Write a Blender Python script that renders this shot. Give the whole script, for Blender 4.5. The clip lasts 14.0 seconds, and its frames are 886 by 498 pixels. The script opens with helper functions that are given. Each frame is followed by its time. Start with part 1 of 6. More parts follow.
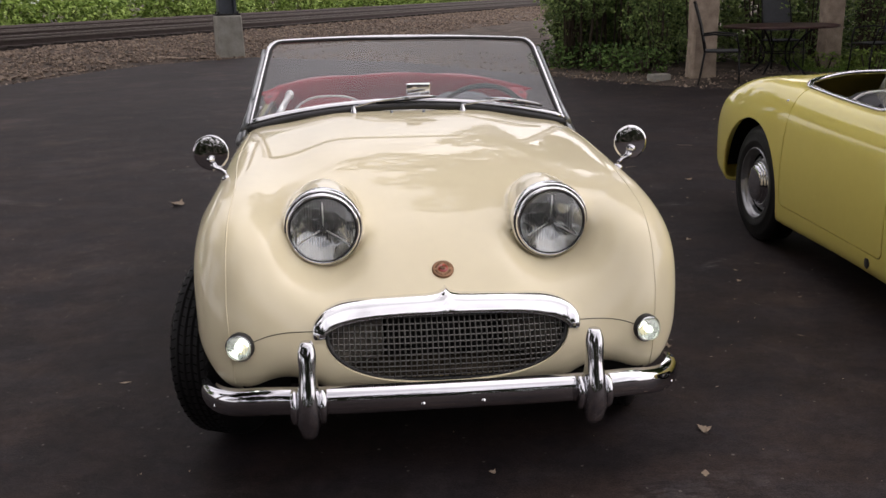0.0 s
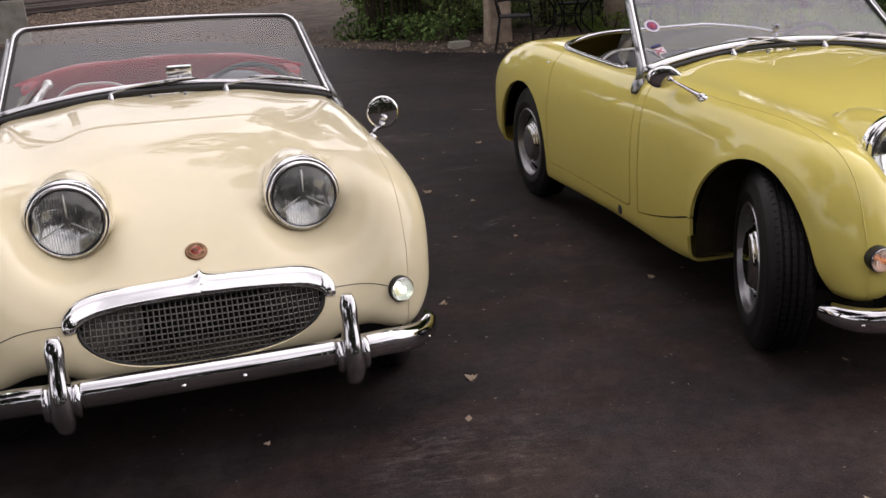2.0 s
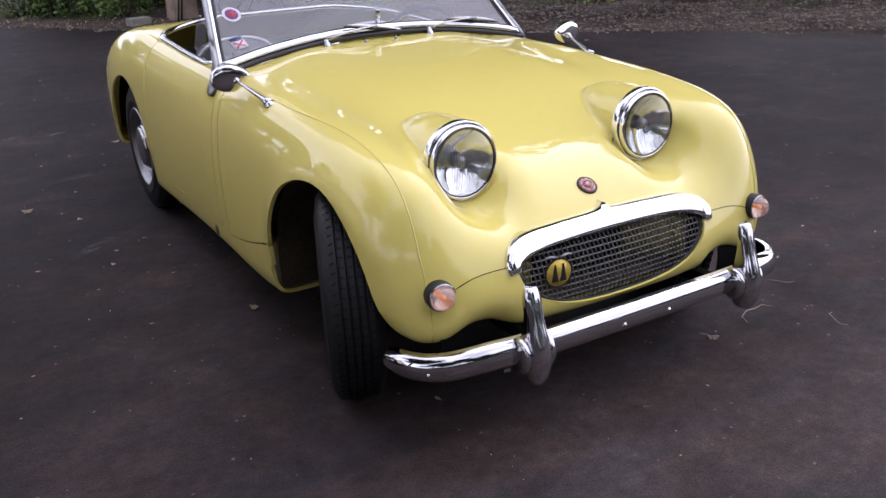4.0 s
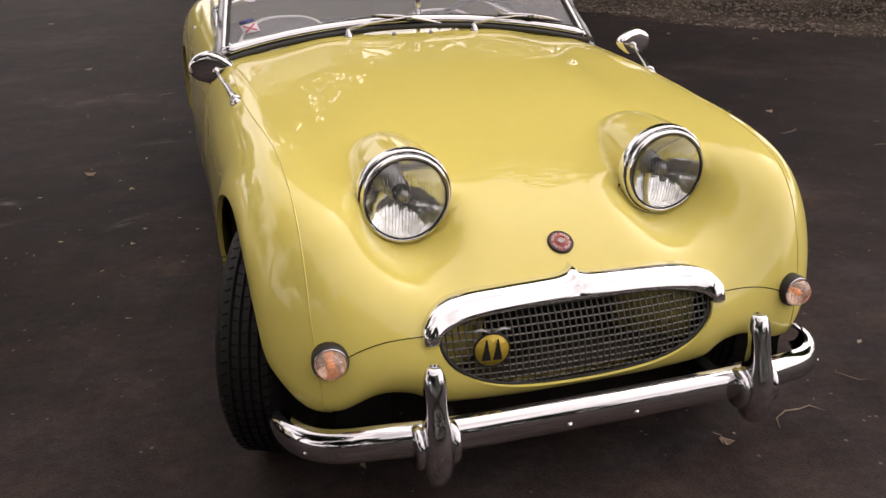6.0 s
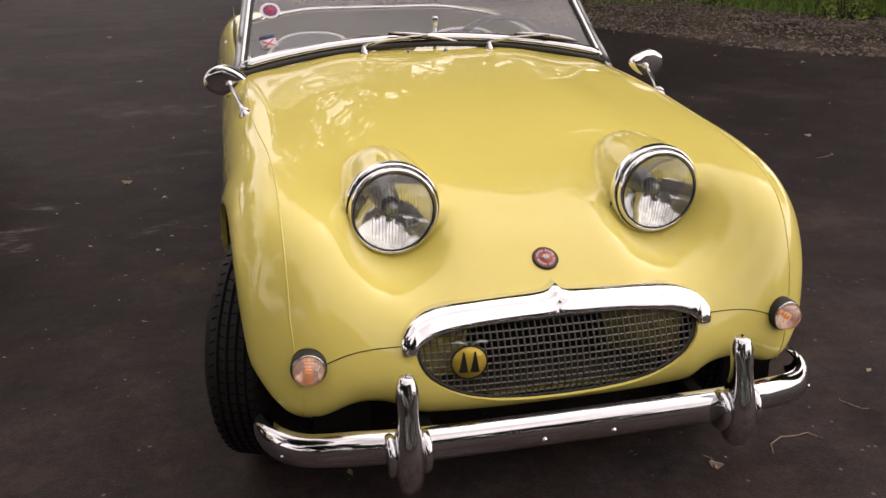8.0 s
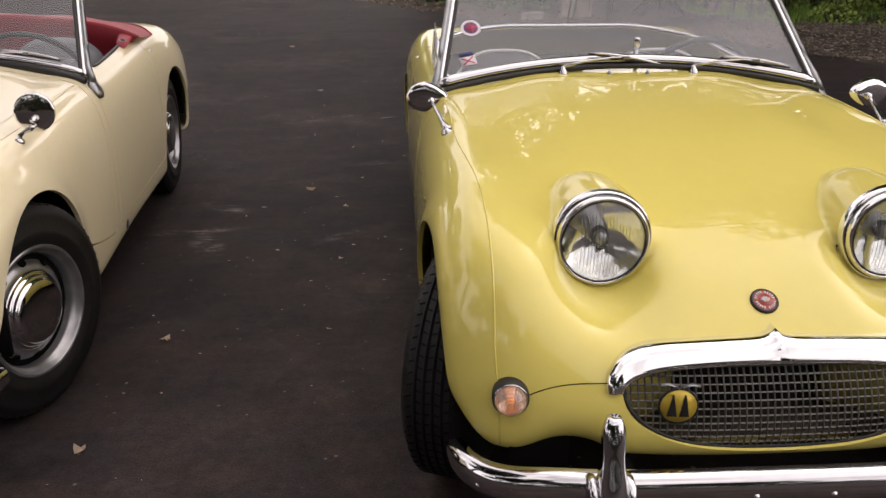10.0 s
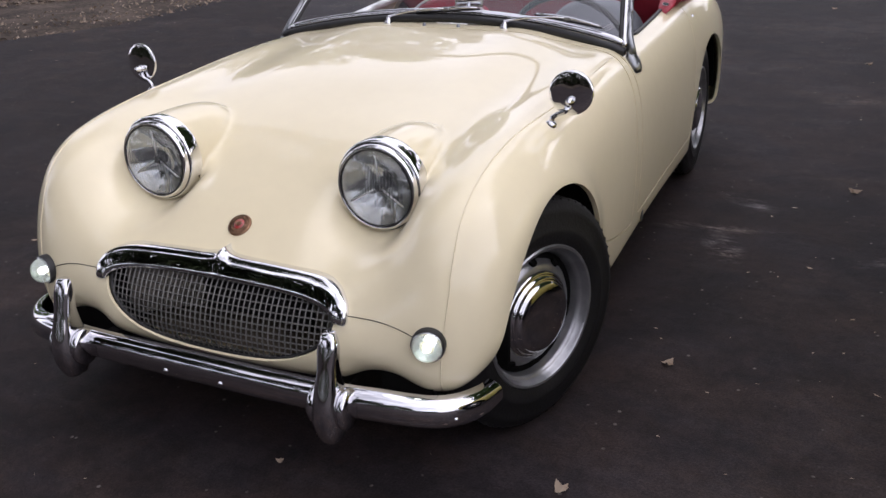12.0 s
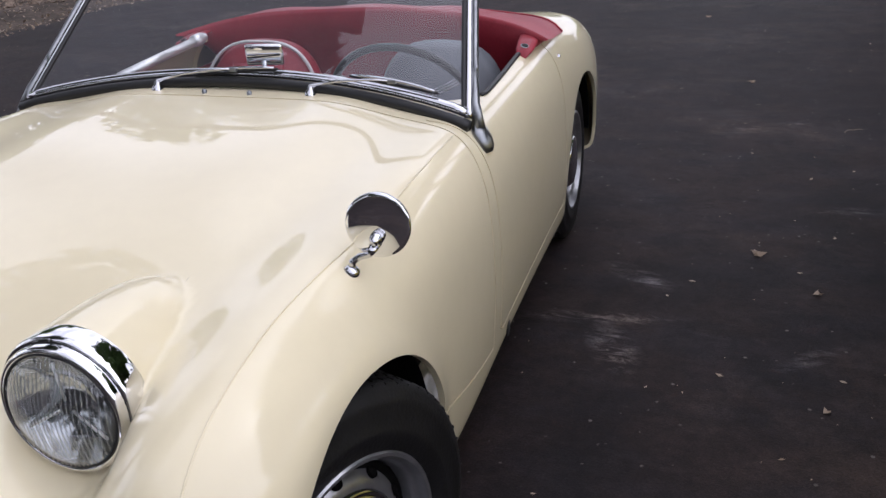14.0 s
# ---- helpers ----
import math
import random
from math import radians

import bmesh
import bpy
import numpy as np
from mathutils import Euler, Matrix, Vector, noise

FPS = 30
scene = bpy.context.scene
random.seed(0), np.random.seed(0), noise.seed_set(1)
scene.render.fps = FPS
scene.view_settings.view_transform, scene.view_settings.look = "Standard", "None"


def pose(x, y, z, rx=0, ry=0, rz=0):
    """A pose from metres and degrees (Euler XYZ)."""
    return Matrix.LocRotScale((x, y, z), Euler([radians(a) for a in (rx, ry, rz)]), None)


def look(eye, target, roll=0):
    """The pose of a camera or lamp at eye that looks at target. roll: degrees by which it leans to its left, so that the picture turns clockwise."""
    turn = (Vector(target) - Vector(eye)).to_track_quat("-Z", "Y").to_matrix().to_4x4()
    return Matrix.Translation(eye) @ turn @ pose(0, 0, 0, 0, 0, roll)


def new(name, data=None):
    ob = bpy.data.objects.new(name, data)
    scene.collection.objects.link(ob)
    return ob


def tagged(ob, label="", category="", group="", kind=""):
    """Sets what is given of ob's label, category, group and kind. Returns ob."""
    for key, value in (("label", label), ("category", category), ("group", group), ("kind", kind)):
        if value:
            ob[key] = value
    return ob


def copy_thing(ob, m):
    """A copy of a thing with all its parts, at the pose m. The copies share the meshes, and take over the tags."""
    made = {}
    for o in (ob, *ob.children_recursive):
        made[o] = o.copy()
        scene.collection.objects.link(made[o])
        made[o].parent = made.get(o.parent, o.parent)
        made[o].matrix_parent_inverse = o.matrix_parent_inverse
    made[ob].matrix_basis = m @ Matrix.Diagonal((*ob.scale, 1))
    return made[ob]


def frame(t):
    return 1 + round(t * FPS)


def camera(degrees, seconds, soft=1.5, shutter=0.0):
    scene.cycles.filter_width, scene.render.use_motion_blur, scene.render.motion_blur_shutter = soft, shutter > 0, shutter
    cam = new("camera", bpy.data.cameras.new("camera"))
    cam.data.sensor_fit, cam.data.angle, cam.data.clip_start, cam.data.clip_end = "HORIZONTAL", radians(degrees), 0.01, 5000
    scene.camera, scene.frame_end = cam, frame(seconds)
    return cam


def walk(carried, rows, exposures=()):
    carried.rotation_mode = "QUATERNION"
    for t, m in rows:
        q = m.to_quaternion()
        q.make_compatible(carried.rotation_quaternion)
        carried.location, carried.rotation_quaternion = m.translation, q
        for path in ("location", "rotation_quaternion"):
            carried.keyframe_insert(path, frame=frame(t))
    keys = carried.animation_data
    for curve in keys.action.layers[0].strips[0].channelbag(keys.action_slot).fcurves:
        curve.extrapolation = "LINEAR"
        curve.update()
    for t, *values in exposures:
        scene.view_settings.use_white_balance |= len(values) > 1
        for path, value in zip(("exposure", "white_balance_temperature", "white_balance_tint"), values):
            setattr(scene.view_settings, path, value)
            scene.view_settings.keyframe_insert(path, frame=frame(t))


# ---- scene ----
cam = camera(53.4, 14.0)
PATH = [
    (0, (0.150, 0.098, 1.235), (0.087, 2.017, 0.675), -1.47),
    (0.5, (0.126, -0.013, 1.226), (0.071, 1.909, 0.677), -2.05),
    (1, (0.136, -0.029, 1.228), (0.101, 1.891, 0.672), -2.07),
    (1.5, (0.182, -0.028, 1.231), (0.252, 1.882, 0.643), -3.15),
    (2, (0.364, 0.011, 1.241), (0.666, 1.884, 0.609), -3.36),
    (2.5, (0.592, 0.051, 1.230), (1.153, 1.852, 0.566), -2.46),
    (3, (0.746, 0.119, 1.223), (1.489, 1.842, 0.530), -2.30),
    (3.5, (0.896, 0.254, 1.231), (1.727, 1.926, 0.513), -2.55),
    (4, (1.070, 0.337, 1.238), (1.883, 2.014, 0.514), -2.65),
    (4.2, (1.184, 0.356, 1.244), (1.941, 2.057, 0.514), -2.51),
    (6.3, (1.802, 0.534, 1.249), (2.163, 2.343, 0.476), -0.06),
    (6.5, (1.843, 0.506, 1.249), (2.165, 2.324, 0.480), 0.00),
    (7, (1.875, 0.469, 1.253), (2.182, 2.299, 0.506), 0.03),
    (9.3, (1.879, 0.465, 1.251), (2.116, 2.313, 0.522), 0.23),
    (9.5, (1.862, 0.476, 1.253), (2.053, 2.329, 0.527), 0.39),
    (10, (1.758, 0.531, 1.262), (1.730, 2.401, 0.555), 0.05),
    (10.5, (1.602, 0.601, 1.260), (1.255, 2.439, 0.552), -1.23),
    (11, (1.514, 0.667, 1.256), (0.842, 2.395, 0.508), -1.92),
    (11.5, (1.490, 0.827, 1.245), (0.575, 2.436, 0.488), -2.48),
    (12, (1.483, 0.976, 1.243), (0.469, 2.516, 0.468), -2.82),
    (12.5, (1.406, 1.149, 1.240), (0.426, 2.713, 0.469), -2.89),
    (13, (1.321, 1.317, 1.249), (0.430, 2.933, 0.478), -3.23),
    (13.5, (1.290, 1.516, 1.256), (0.432, 3.149, 0.484), -3.67),
    (14, (1.275, 1.738, 1.259), (0.471, 3.394, 0.476), -3.42),
]
EXPO = [(0.0, -0.04, 6650, 19), (1.5, -0.04, 6600, 19), (2.5, 0.20, 6900, 23), (3.0, 0.30, 6300, 24), (3.5, 0.38, 5900, 27), (4.2, 0.34, 5850, 26), (6.3, 0.10, 7350, 22), (9.5, 0.10, 7350, 22), (10.0, 0.06, 7150, 21), (10.5, 0.0, 6600, 21), (11.5, 0.09, 6150, 22), (12.5, 0.10, 6050, 22), (14.0, 0.06, 5900, 21)]
walk(cam, [(t, look(eye, target, roll)) for t, eye, target, roll in PATH], EXPO)

# ---- world, sun ----
SUN_EL, SUN_AZ = 46, 58
world = bpy.data.worlds.new("sky")
scene.world = world
world.use_nodes = True
wn, wl = world.node_tree.nodes, world.node_tree.links
sky = wn.new("ShaderNodeTexSky")
sky.sky_type = "NISHITA"
sky.sun_disc = False
sky.sun_elevation, sky.sun_rotation = radians(SUN_EL), radians(SUN_AZ)
sky.air_density, sky.dust_density, sky.ozone_density = 1.0, 2.0, 1.0
sky_soft = wn.new("ShaderNodeHueSaturation")
sky_soft.inputs["Saturation"].default_value = 0.22
wl.new(sky.outputs[0], sky_soft.inputs["Color"])
# thin bright cloud drawn over the blue
cloud_at, cloud_noise, cloud_tone, overcast = wn.new("ShaderNodeTexCoord"), wn.new("ShaderNodeTexNoise"), wn.new("ShaderNodeMapRange"), wn.new("ShaderNodeMix")
cloud_noise.inputs["Scale"].default_value, cloud_noise.inputs["Detail"].default_value = 3.2, 7
cloud_tone.inputs[1].default_value, cloud_tone.inputs[2].default_value = 0.38, 0.62
cloud_tone.inputs[3].default_value, cloud_tone.inputs[4].default_value = 2.3, 5.0
overcast.data_type = "RGBA"
overcast.inputs[0].default_value = 0.62
wl.new(cloud_at.outputs["Generated"], cloud_noise.inputs["Vector"])
wl.new(cloud_noise.outputs["Fac"], cloud_tone.inputs[0])
wl.new(sky_soft.outputs[0], overcast.inputs[6])
wl.new(cloud_tone.outputs[0], overcast.inputs[7])
wl.new(overcast.outputs[2], wn["Background"].inputs[0])
wn["Background"].inputs[1].default_value = 0.355
sun = new("sun", bpy.data.lights.new("sun", "SUN"))
sun.data.energy, sun.data.angle, sun.data.color = 0.95, radians(100), (1.0, 0.97, 0.93)
sun.matrix_world = Matrix.Rotation(radians(-SUN_AZ), 4, "Z") @ Matrix.Rotation(radians(SUN_EL - 90), 4, "X")


# ---- materials ----
def material(name, base, rough=0.5, metal=0.0, vary=0.0, scale=8.0, bump=0.0, bump_scale=60.0, second=None, coat=0.0, fine=0.0, gloss=0.5):
    """A surface with two scales of colour variation and fine relief, in object space."""
    m = bpy.data.materials.new(name)
    m.use_nodes = True
    n, l = m.node_tree.nodes, m.node_tree.links
    b = n["Principled BSDF"]
    b.inputs["Roughness"].default_value, b.inputs["Metallic"].default_value = rough, metal
    b.inputs["Coat Weight"].default_value = coat
    b.inputs["Coat Roughness"].default_value = 0.03
    b.inputs["Base Color"].default_value = (*base, 1)
    b.inputs["Specular IOR Level"].default_value = gloss
    co = n.new("ShaderNodeTexCoord")
    if vary or second:
        t = n.new("ShaderNodeTexNoise")
        t.inputs["Scale"].default_value, t.inputs["Detail"].default_value = scale, 6
        l.new(co.outputs["Object"], t.inputs["Vector"])
        r = n.new("ShaderNodeValToRGB")
        r.color_ramp.elements[0].position, r.color_ramp.elements[1].position = 0.32, 0.68
        other = second or [c * (1 - vary) for c in base]
        r.color_ramp.elements[0].color, r.color_ramp.elements[1].color = (*other, 1), (*base, 1)
        l.new(t.outputs["Fac"], r.inputs["Fac"])
        out = r.outputs["Color"]
        if fine:
            g = n.new("ShaderNodeTexNoise")
            g.inputs["Scale"].default_value, g.inputs["Detail"].default_value = scale * 14, 4
            l.new(co.outputs["Object"], g.inputs["Vector"])
            mr = n.new("ShaderNodeMapRange")
            mr.inputs[1].default_value, mr.inputs[2].default_value = 0.3, 0.7
            mr.inputs[3].default_value, mr.inputs[4].default_value = 1 - fine, 1 + fine
            l.new(g.outputs["Fac"], mr.inputs[0])
            mul = n.new("ShaderNodeMix")
            mul.data_type, mul.blend_type = "RGBA", "MULTIPLY"
            mul.inputs[0].default_value = 1
            l.new(out, mul.inputs[6])
            l.new(mr.outputs[0], mul.inputs[7])
            out = mul.outputs[2]
        l.new(out, b.inputs["Base Color"])
    if bump:
        t2 = n.new("ShaderNodeTexNoise")
        t2.inputs["Scale"].default_value, t2.inputs["Detail"].default_value = bump_scale, 5
        l.new(co.outputs["Object"], t2.inputs["Vector"])
        bp = n.new("ShaderNodeBump")
        bp.inputs["Strength"].default_value, bp.inputs["Distance"].default_value = bump, 0.01
        l.new(t2.outputs["Fac"], bp.inputs["Height"])
        l.new(bp.outputs[0], b.inputs["Normal"])
    return m


def paint(name, base, dusty):
    m = material(name, base, 0.5, 0.0, second=dusty, scale=1.7, coat=1.0, fine=0.012, gloss=0.1)
    b = m.node_tree.nodes["Principled BSDF"]
    b.inputs["Coat IOR"].default_value, b.inputs["Coat Roughness"].default_value = 1.55, 0.010
    return m


def clear_glass(name, tint=(1, 1, 1), gloss=1.0, rough=0.0, frost=0.0, frost_tint=(0.85, 0.87, 0.87)):
    m = bpy.data.materials.new(name)
    m.use_nodes = True
    n, l = m.node_tree.nodes, m.node_tree.links
    n.remove(n["Principled BSDF"])
    tr, gl, mx, fr = n.new("ShaderNodeBsdfTransparent"), n.new("ShaderNodeBsdfGlossy"), n.new("ShaderNodeMixShader"), n.new("ShaderNodeLayerWeight")
    tr.inputs[0].default_value = (*tint, 1)
    gl.inputs["Roughness"].default_value = rough
    fr.inputs["Blend"].default_value = 0.5
    five, k = n.new("ShaderNodeMath"), n.new("ShaderNodeMath")
    five.operation, k.operation = "POWER", "MULTIPLY_ADD"
    five.inputs[1].default_value = 5.0
    k.inputs[1].default_value, k.inputs[2].default_value = 0.9, 0.042 * gloss
    l.new(fr.outputs["Facing"], five.inputs[0])
    l.new(five.outputs[0], k.inputs[0])
    l.new(k.outputs[0], mx.inputs[0])
    clear = tr.outputs[0]
    if frost:
        df, fm = n.new("ShaderNodeBsdfDiffuse"), n.new("ShaderNodeMixShader")
        df.inputs[0].default_value = (*frost_tint, 1)
        fm.inputs[0].default_value = frost
        l.new(tr.outputs[0], fm.inputs[1])
        l.new(df.outputs[0], fm.inputs[2])
        clear = fm.outputs[0]
    l.new(clear, mx.inputs[1])
    l.new(gl.outputs[0], mx.inputs[2])
    l.new(mx.outputs[0], n["Material Output"].inputs[0])
    return m


CREAM = paint("cream paint", (0.78, 0.695, 0.475), (0.75, 0.665, 0.445))
YELLOW = paint("yellow paint", (0.745, 0.64, 0.165), (0.715, 0.61, 0.15))
CHROME = material("chrome", (0.63, 0.63, 0.65), 0.04, 1.0, vary=0.05, scale=30)
POLISHED = material("mirror chrome", (0.82, 0.82, 0.83), 0.02, 1.0, vary=0.03, scale=20)
STEEL = material("painted steel", (0.36, 0.36, 0.37), 0.30, 0.80, vary=0.25, scale=25, bump=0.05)
ALLOY = material("worn alloy", (0.33, 0.34, 0.35), 0.33, 1.0, vary=0.25, scale=40, bump=0.06, bump_scale=120)
RUBBER = material("tyre rubber", (0.0105, 0.0100, 0.0103), 0.52, 0.0, vary=0.4, scale=18, bump=0.12, bump_scale=160, gloss=0.28)
SEAL = material("black rubber seal", (0.012, 0.012, 0.012), 0.5, 0.0, vary=0.3, scale=30)
# near-black: the shade beneath and within the cars is put into the colour
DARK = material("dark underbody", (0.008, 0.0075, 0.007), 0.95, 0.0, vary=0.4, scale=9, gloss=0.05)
GRIME = material("grimy wheel well", (0.060, 0.048, 0.028), 0.9, 0.0, second=(0.028, 0.023, 0.015), scale=7, bump=0.3, fine=0.2, gloss=0.1)
MESH_METAL = material("dull aluminium mesh", (0.15, 0.145, 0.135), 0.5, 0.8, vary=0.3, scale=50)
RADIATOR = material("black radiator", (0.009, 0.009, 0.009), 0.6, 0.3, vary=0.4, scale=60, bump=0.4, bump_scale=300)
GLASS = clear_glass("windscreen glass", (0.93, 0.95, 0.96), 1.7, 0.0, 0.05, (0.72, 0.72, 0.78))
DUSTY_GLASS = clear_glass("dusty windscreen glass", (0.90, 0.93, 0.95), 2.0, 0.0, 0.10, (0.72, 0.77, 0.86))
LENS = clear_glass("headlamp glass", (0.97, 0.98, 0.98), 1.6, 0.02, 0.02)
RIBS = clear_glass("ribbed lamp glass", (0.80, 0.81, 0.81), 3.0, 0.05, 0.10)
LENS_SIDE = clear_glass("ribbed side lamp glass", (0.96, 1.0, 0.95), 1.4, 0.05, 0.26, (0.90, 0.95, 0.90))
LENS_WARM = clear_glass("pale orange lens", (1.0, 0.87, 0.79), 1.6, 0.05, 0.26, (0.80, 0.58, 0.47))
BULB_ORANGE = material("orange bulb", (0.85, 0.30, 0.06), 0.25, 0.0, vary=0.1, scale=90, coat=0.5)
BULB_ORANGE.node_tree.nodes["Principled BSDF"].inputs["Emission Color"].default_value = (1.0, 0.42, 0.10, 1)
BULB_ORANGE.node_tree.nodes["Principled BSDF"].inputs["Emission Strength"].default_value = 0.30
REFLECTOR = material("lamp reflector", (0.74, 0.75, 0.75), 0.09, 1.0, vary=0.05, scale=30, bump=0.05, bump_scale=40)
# darker copy for the cream car: mirrored dark asphalt put into the colour
REFLECTOR_DIM = material("reflection-darkened lamp reflector", (0.52, 0.53, 0.53), 0.08, 1.0, vary=0.12, scale=30, bump=0.05, bump_scale=40)
# the shade inside the mouth is put into this dark brown floor colour
DUCT_SHADE = material("shade-darkened duct floor", (0.075, 0.062, 0.045), 0.85, 0.0, vary=0.5, scale=14, gloss=0.15)
DUCT_GREY = material("dusty grey duct paint", (0.30, 0.27, 0.22), 0.7, 0.0, vary=0.35, scale=12, gloss=0.2)
RED_VINYL = material("red vinyl", (0.32, 0.026, 0.040), 0.48, 0.0, second=(0.26, 0.018, 0.030), scale=6, bump=0.12, bump_scale=140, fine=0.08)
RED_LEATHER = material("dark red leather", (0.27, 0.020, 0.032), 0.42, 0.0, second=(0.22, 0.014, 0.024), scale=9, bump=0.15, bump_scale=120, fine=0.08)
BLACK_VINYL = material("black vinyl", (0.022, 0.022, 0.025), 0.45, 0.0, vary=0.3, scale=9, bump=0.15, bump_scale=120)
GREY_VINYL = material("grey vinyl", (0.13, 0.14, 0.155), 0.5, 0.0, vary=0.2, scale=9, bump=0.12, bump_scale=120)
WHITE_PIPING = material("white piping", (0.72, 0.70, 0.68), 0.5, 0.0, vary=0.1, scale=40)
BADGE_RED = material("red enamel", (0.36, 0.03, 0.02), 0.25, 0.0, vary=0.2, scale=60, coat=0.6)
BADGE_BRONZE = material("worn bronze", (0.30, 0.17, 0.10), 0.3, 0.9, vary=0.4, scale=90)
BADGE_GOLD = material("gold enamel", (0.70, 0.50, 0.07), 0.3, 0.3, vary=0.15, scale=60)
BRIGHT = material("bright nickel", (0.86, 0.86, 0.84), 0.3, 0.6, vary=0.1, scale=60)
STICK_WHITE = material("sticker white", (0.70, 0.66, 0.70), 0.5, 0.0, vary=0.1, scale=60)
STICK_RED = material("sticker red", (0.55, 0.06, 0.10), 0.5, 0.0, vary=0.2, scale=80)
STICK_BLUE = material("sticker blue", (0.07, 0.08, 0.26), 0.5, 0.0, vary=0.2, scale=80)
BULB = bpy.data.materials.new("lit bulb")
BULB.use_nodes = True
BULB.node_tree.nodes["Principled BSDF"].inputs["Emission Color"].default_value = (0.95, 1.0, 0.90, 1)
BULB.node_tree.nodes["Principled BSDF"].inputs["Emission Strength"].default_value = 4.0


# ---- mesh helpers ----
def link_part(name, me, mat, parent=None, label="", smooth=True):
    if mat:
        me.materials.append(mat)
    if smooth:
        me.shade_smooth()
    ob = new(name, me)
    ob.parent = parent
    if label:
        ob["label"] = label
    return ob


def part(name, bm, mat, parent=None, label="", smooth=True, angle=None, toward=None):
    """Links a bmesh as one mesh object under a thing or a part."""
    me = bpy.data.meshes.new(name)
    bmesh.ops.recalc_face_normals(bm, faces=bm.faces)
    if toward and sum((f.normal * f.calc_area() for f in bm.faces), Vector()).dot(Vector(toward)) < 0:
        bmesh.ops.reverse_faces(bm, faces=bm.faces)
    if angle:
        for e in bm.edges:
            if len(e.link_faces) == 2 and e.calc_face_angle(0) > radians(angle):
                e.smooth = False
    bm.to_mesh(me)
    bm.free()
    return link_part(name, me, mat, parent, label, smooth)


def box(sx, sy, sz, m=None, bevel=0.0, bm=None):
    bm = bm or bmesh.new()
    vs = bmesh.ops.create_cube(bm, size=1, matrix=(m or Matrix()) @ Matrix.Diagonal((sx, sy, sz, 1)))["verts"]
    if bevel:
        es = list({e for v in vs for e in v.link_edges})
        bmesh.ops.bevel(bm, geom=es, offset=bevel, segments=2, affect="EDGES", profile=0.6)
    return bm


def rings(bm, loops, closed=True, cap=True):
    """Skins a row of point loops of equal length."""
    rows = [[bm.verts.new(p) for p in lp] for lp in loops]
    n = len(rows[0])
    for a, b in zip(rows, rows[1:]):
        for i in range(n if closed else n - 1):
            j = (i + 1) % n
            bm.faces.new((a[i], a[j], b[j], b[i]))
    if cap and closed:
        bm.faces.new(rows[0])
        bm.faces.new(rows[-1])
    return bm


def revolve(profile, m=None, seg=40, bm=None, cap=False):
    """Turns (radius, height) pairs round z."""
    bm = bm or bmesh.new()
    m = m or Matrix()
    loops = []
    for r, h in profile:
        loops.append([m @ Vector((max(r, 1e-4) * math.cos(2 * math.pi * i / seg), max(r, 1e-4) * math.sin(2 * math.pi * i / seg), h)) for i in range(seg)])
    return rings(bm, loops, True, cap)


def tube(path, radius, seg=10, bm=None, flat=1.0, up=(0, 0, 1), taper=None, cap=True):
    """A swept tube; flat squeezes it along up, taper gives a factor for every point."""
    bm = bm or bmesh.new()
    path = [Vector(p) for p in path]
    loops = []
    for i, p in enumerate(path):
        d = (path[min(i + 1, len(path) - 1)] - path[max(i - 1, 0)]).normalized()
        s = d.cross(Vector(up))
        s = s.normalized() if s.length > 1e-4 else d.orthogonal().normalized()
        u = s.cross(d)
        r = radius * (taper[i] if taper else 1)
        loops.append([p + r * (math.cos(a) * s + flat * math.sin(a) * u) for a in (2 * math.pi * k / seg for k in range(seg))])
    return rings(bm, loops, True, cap)


def spline(points):
    """A natural cubic through a few knots, straight beyond them."""
    x, y = np.array(points, float).T
    n, h = len(x), np.diff(x)
    a, b = np.eye(n), np.zeros(n)
    for i in range(1, n - 1):
        a[i, i - 1:i + 2] = h[i - 1], 2 * (h[i - 1] + h[i]), h[i]
        b[i] = 6 * ((y[i + 1] - y[i]) / h[i] - (y[i] - y[i - 1]) / h[i - 1])
    m = np.linalg.solve(a, b)

    def at(q):
        q = np.asarray(q, float)
        c = np.clip(q, x[0], x[-1])
        i = np.clip(np.searchsorted(x, c) - 1, 0, n - 2)
        u, v = c - x[i], x[i + 1] - c
        w = h[i]
        val = (m[i] * v ** 3 + m[i + 1] * u ** 3) / (6 * w) + (y[i] / w - m[i] * w / 6) * v + (y[i + 1] / w - m[i + 1] * w / 6) * u
        s0 = (y[1] - y[0]) / h[0] - h[0] * m[1] / 6
        s1 = (y[-1] - y[-2]) / h[-1] + h[-1] * m[-2] / 6
        return val + np.where(q < x[0], (q - x[0]) * s0, 0) + np.where(q > x[-1], (q - x[-1]) * s1, 0)

    return at


def smooth_max(a, b, k):
    h = np.maximum(k - np.abs(a - b), 0) / k
    return np.maximum(a, b) + h * h * h * k / 6


def smooth_min(a, b, k):
    return -smooth_max(-a, -b, k)


def step(x, a, b):
    t = np.clip((x - a) / (b - a), 0, 1)
    return t * t * t * (t * (6 * t - 15) + 10)


def bell(x, c, s):
    return np.exp(-((x - c) / s) ** 2)


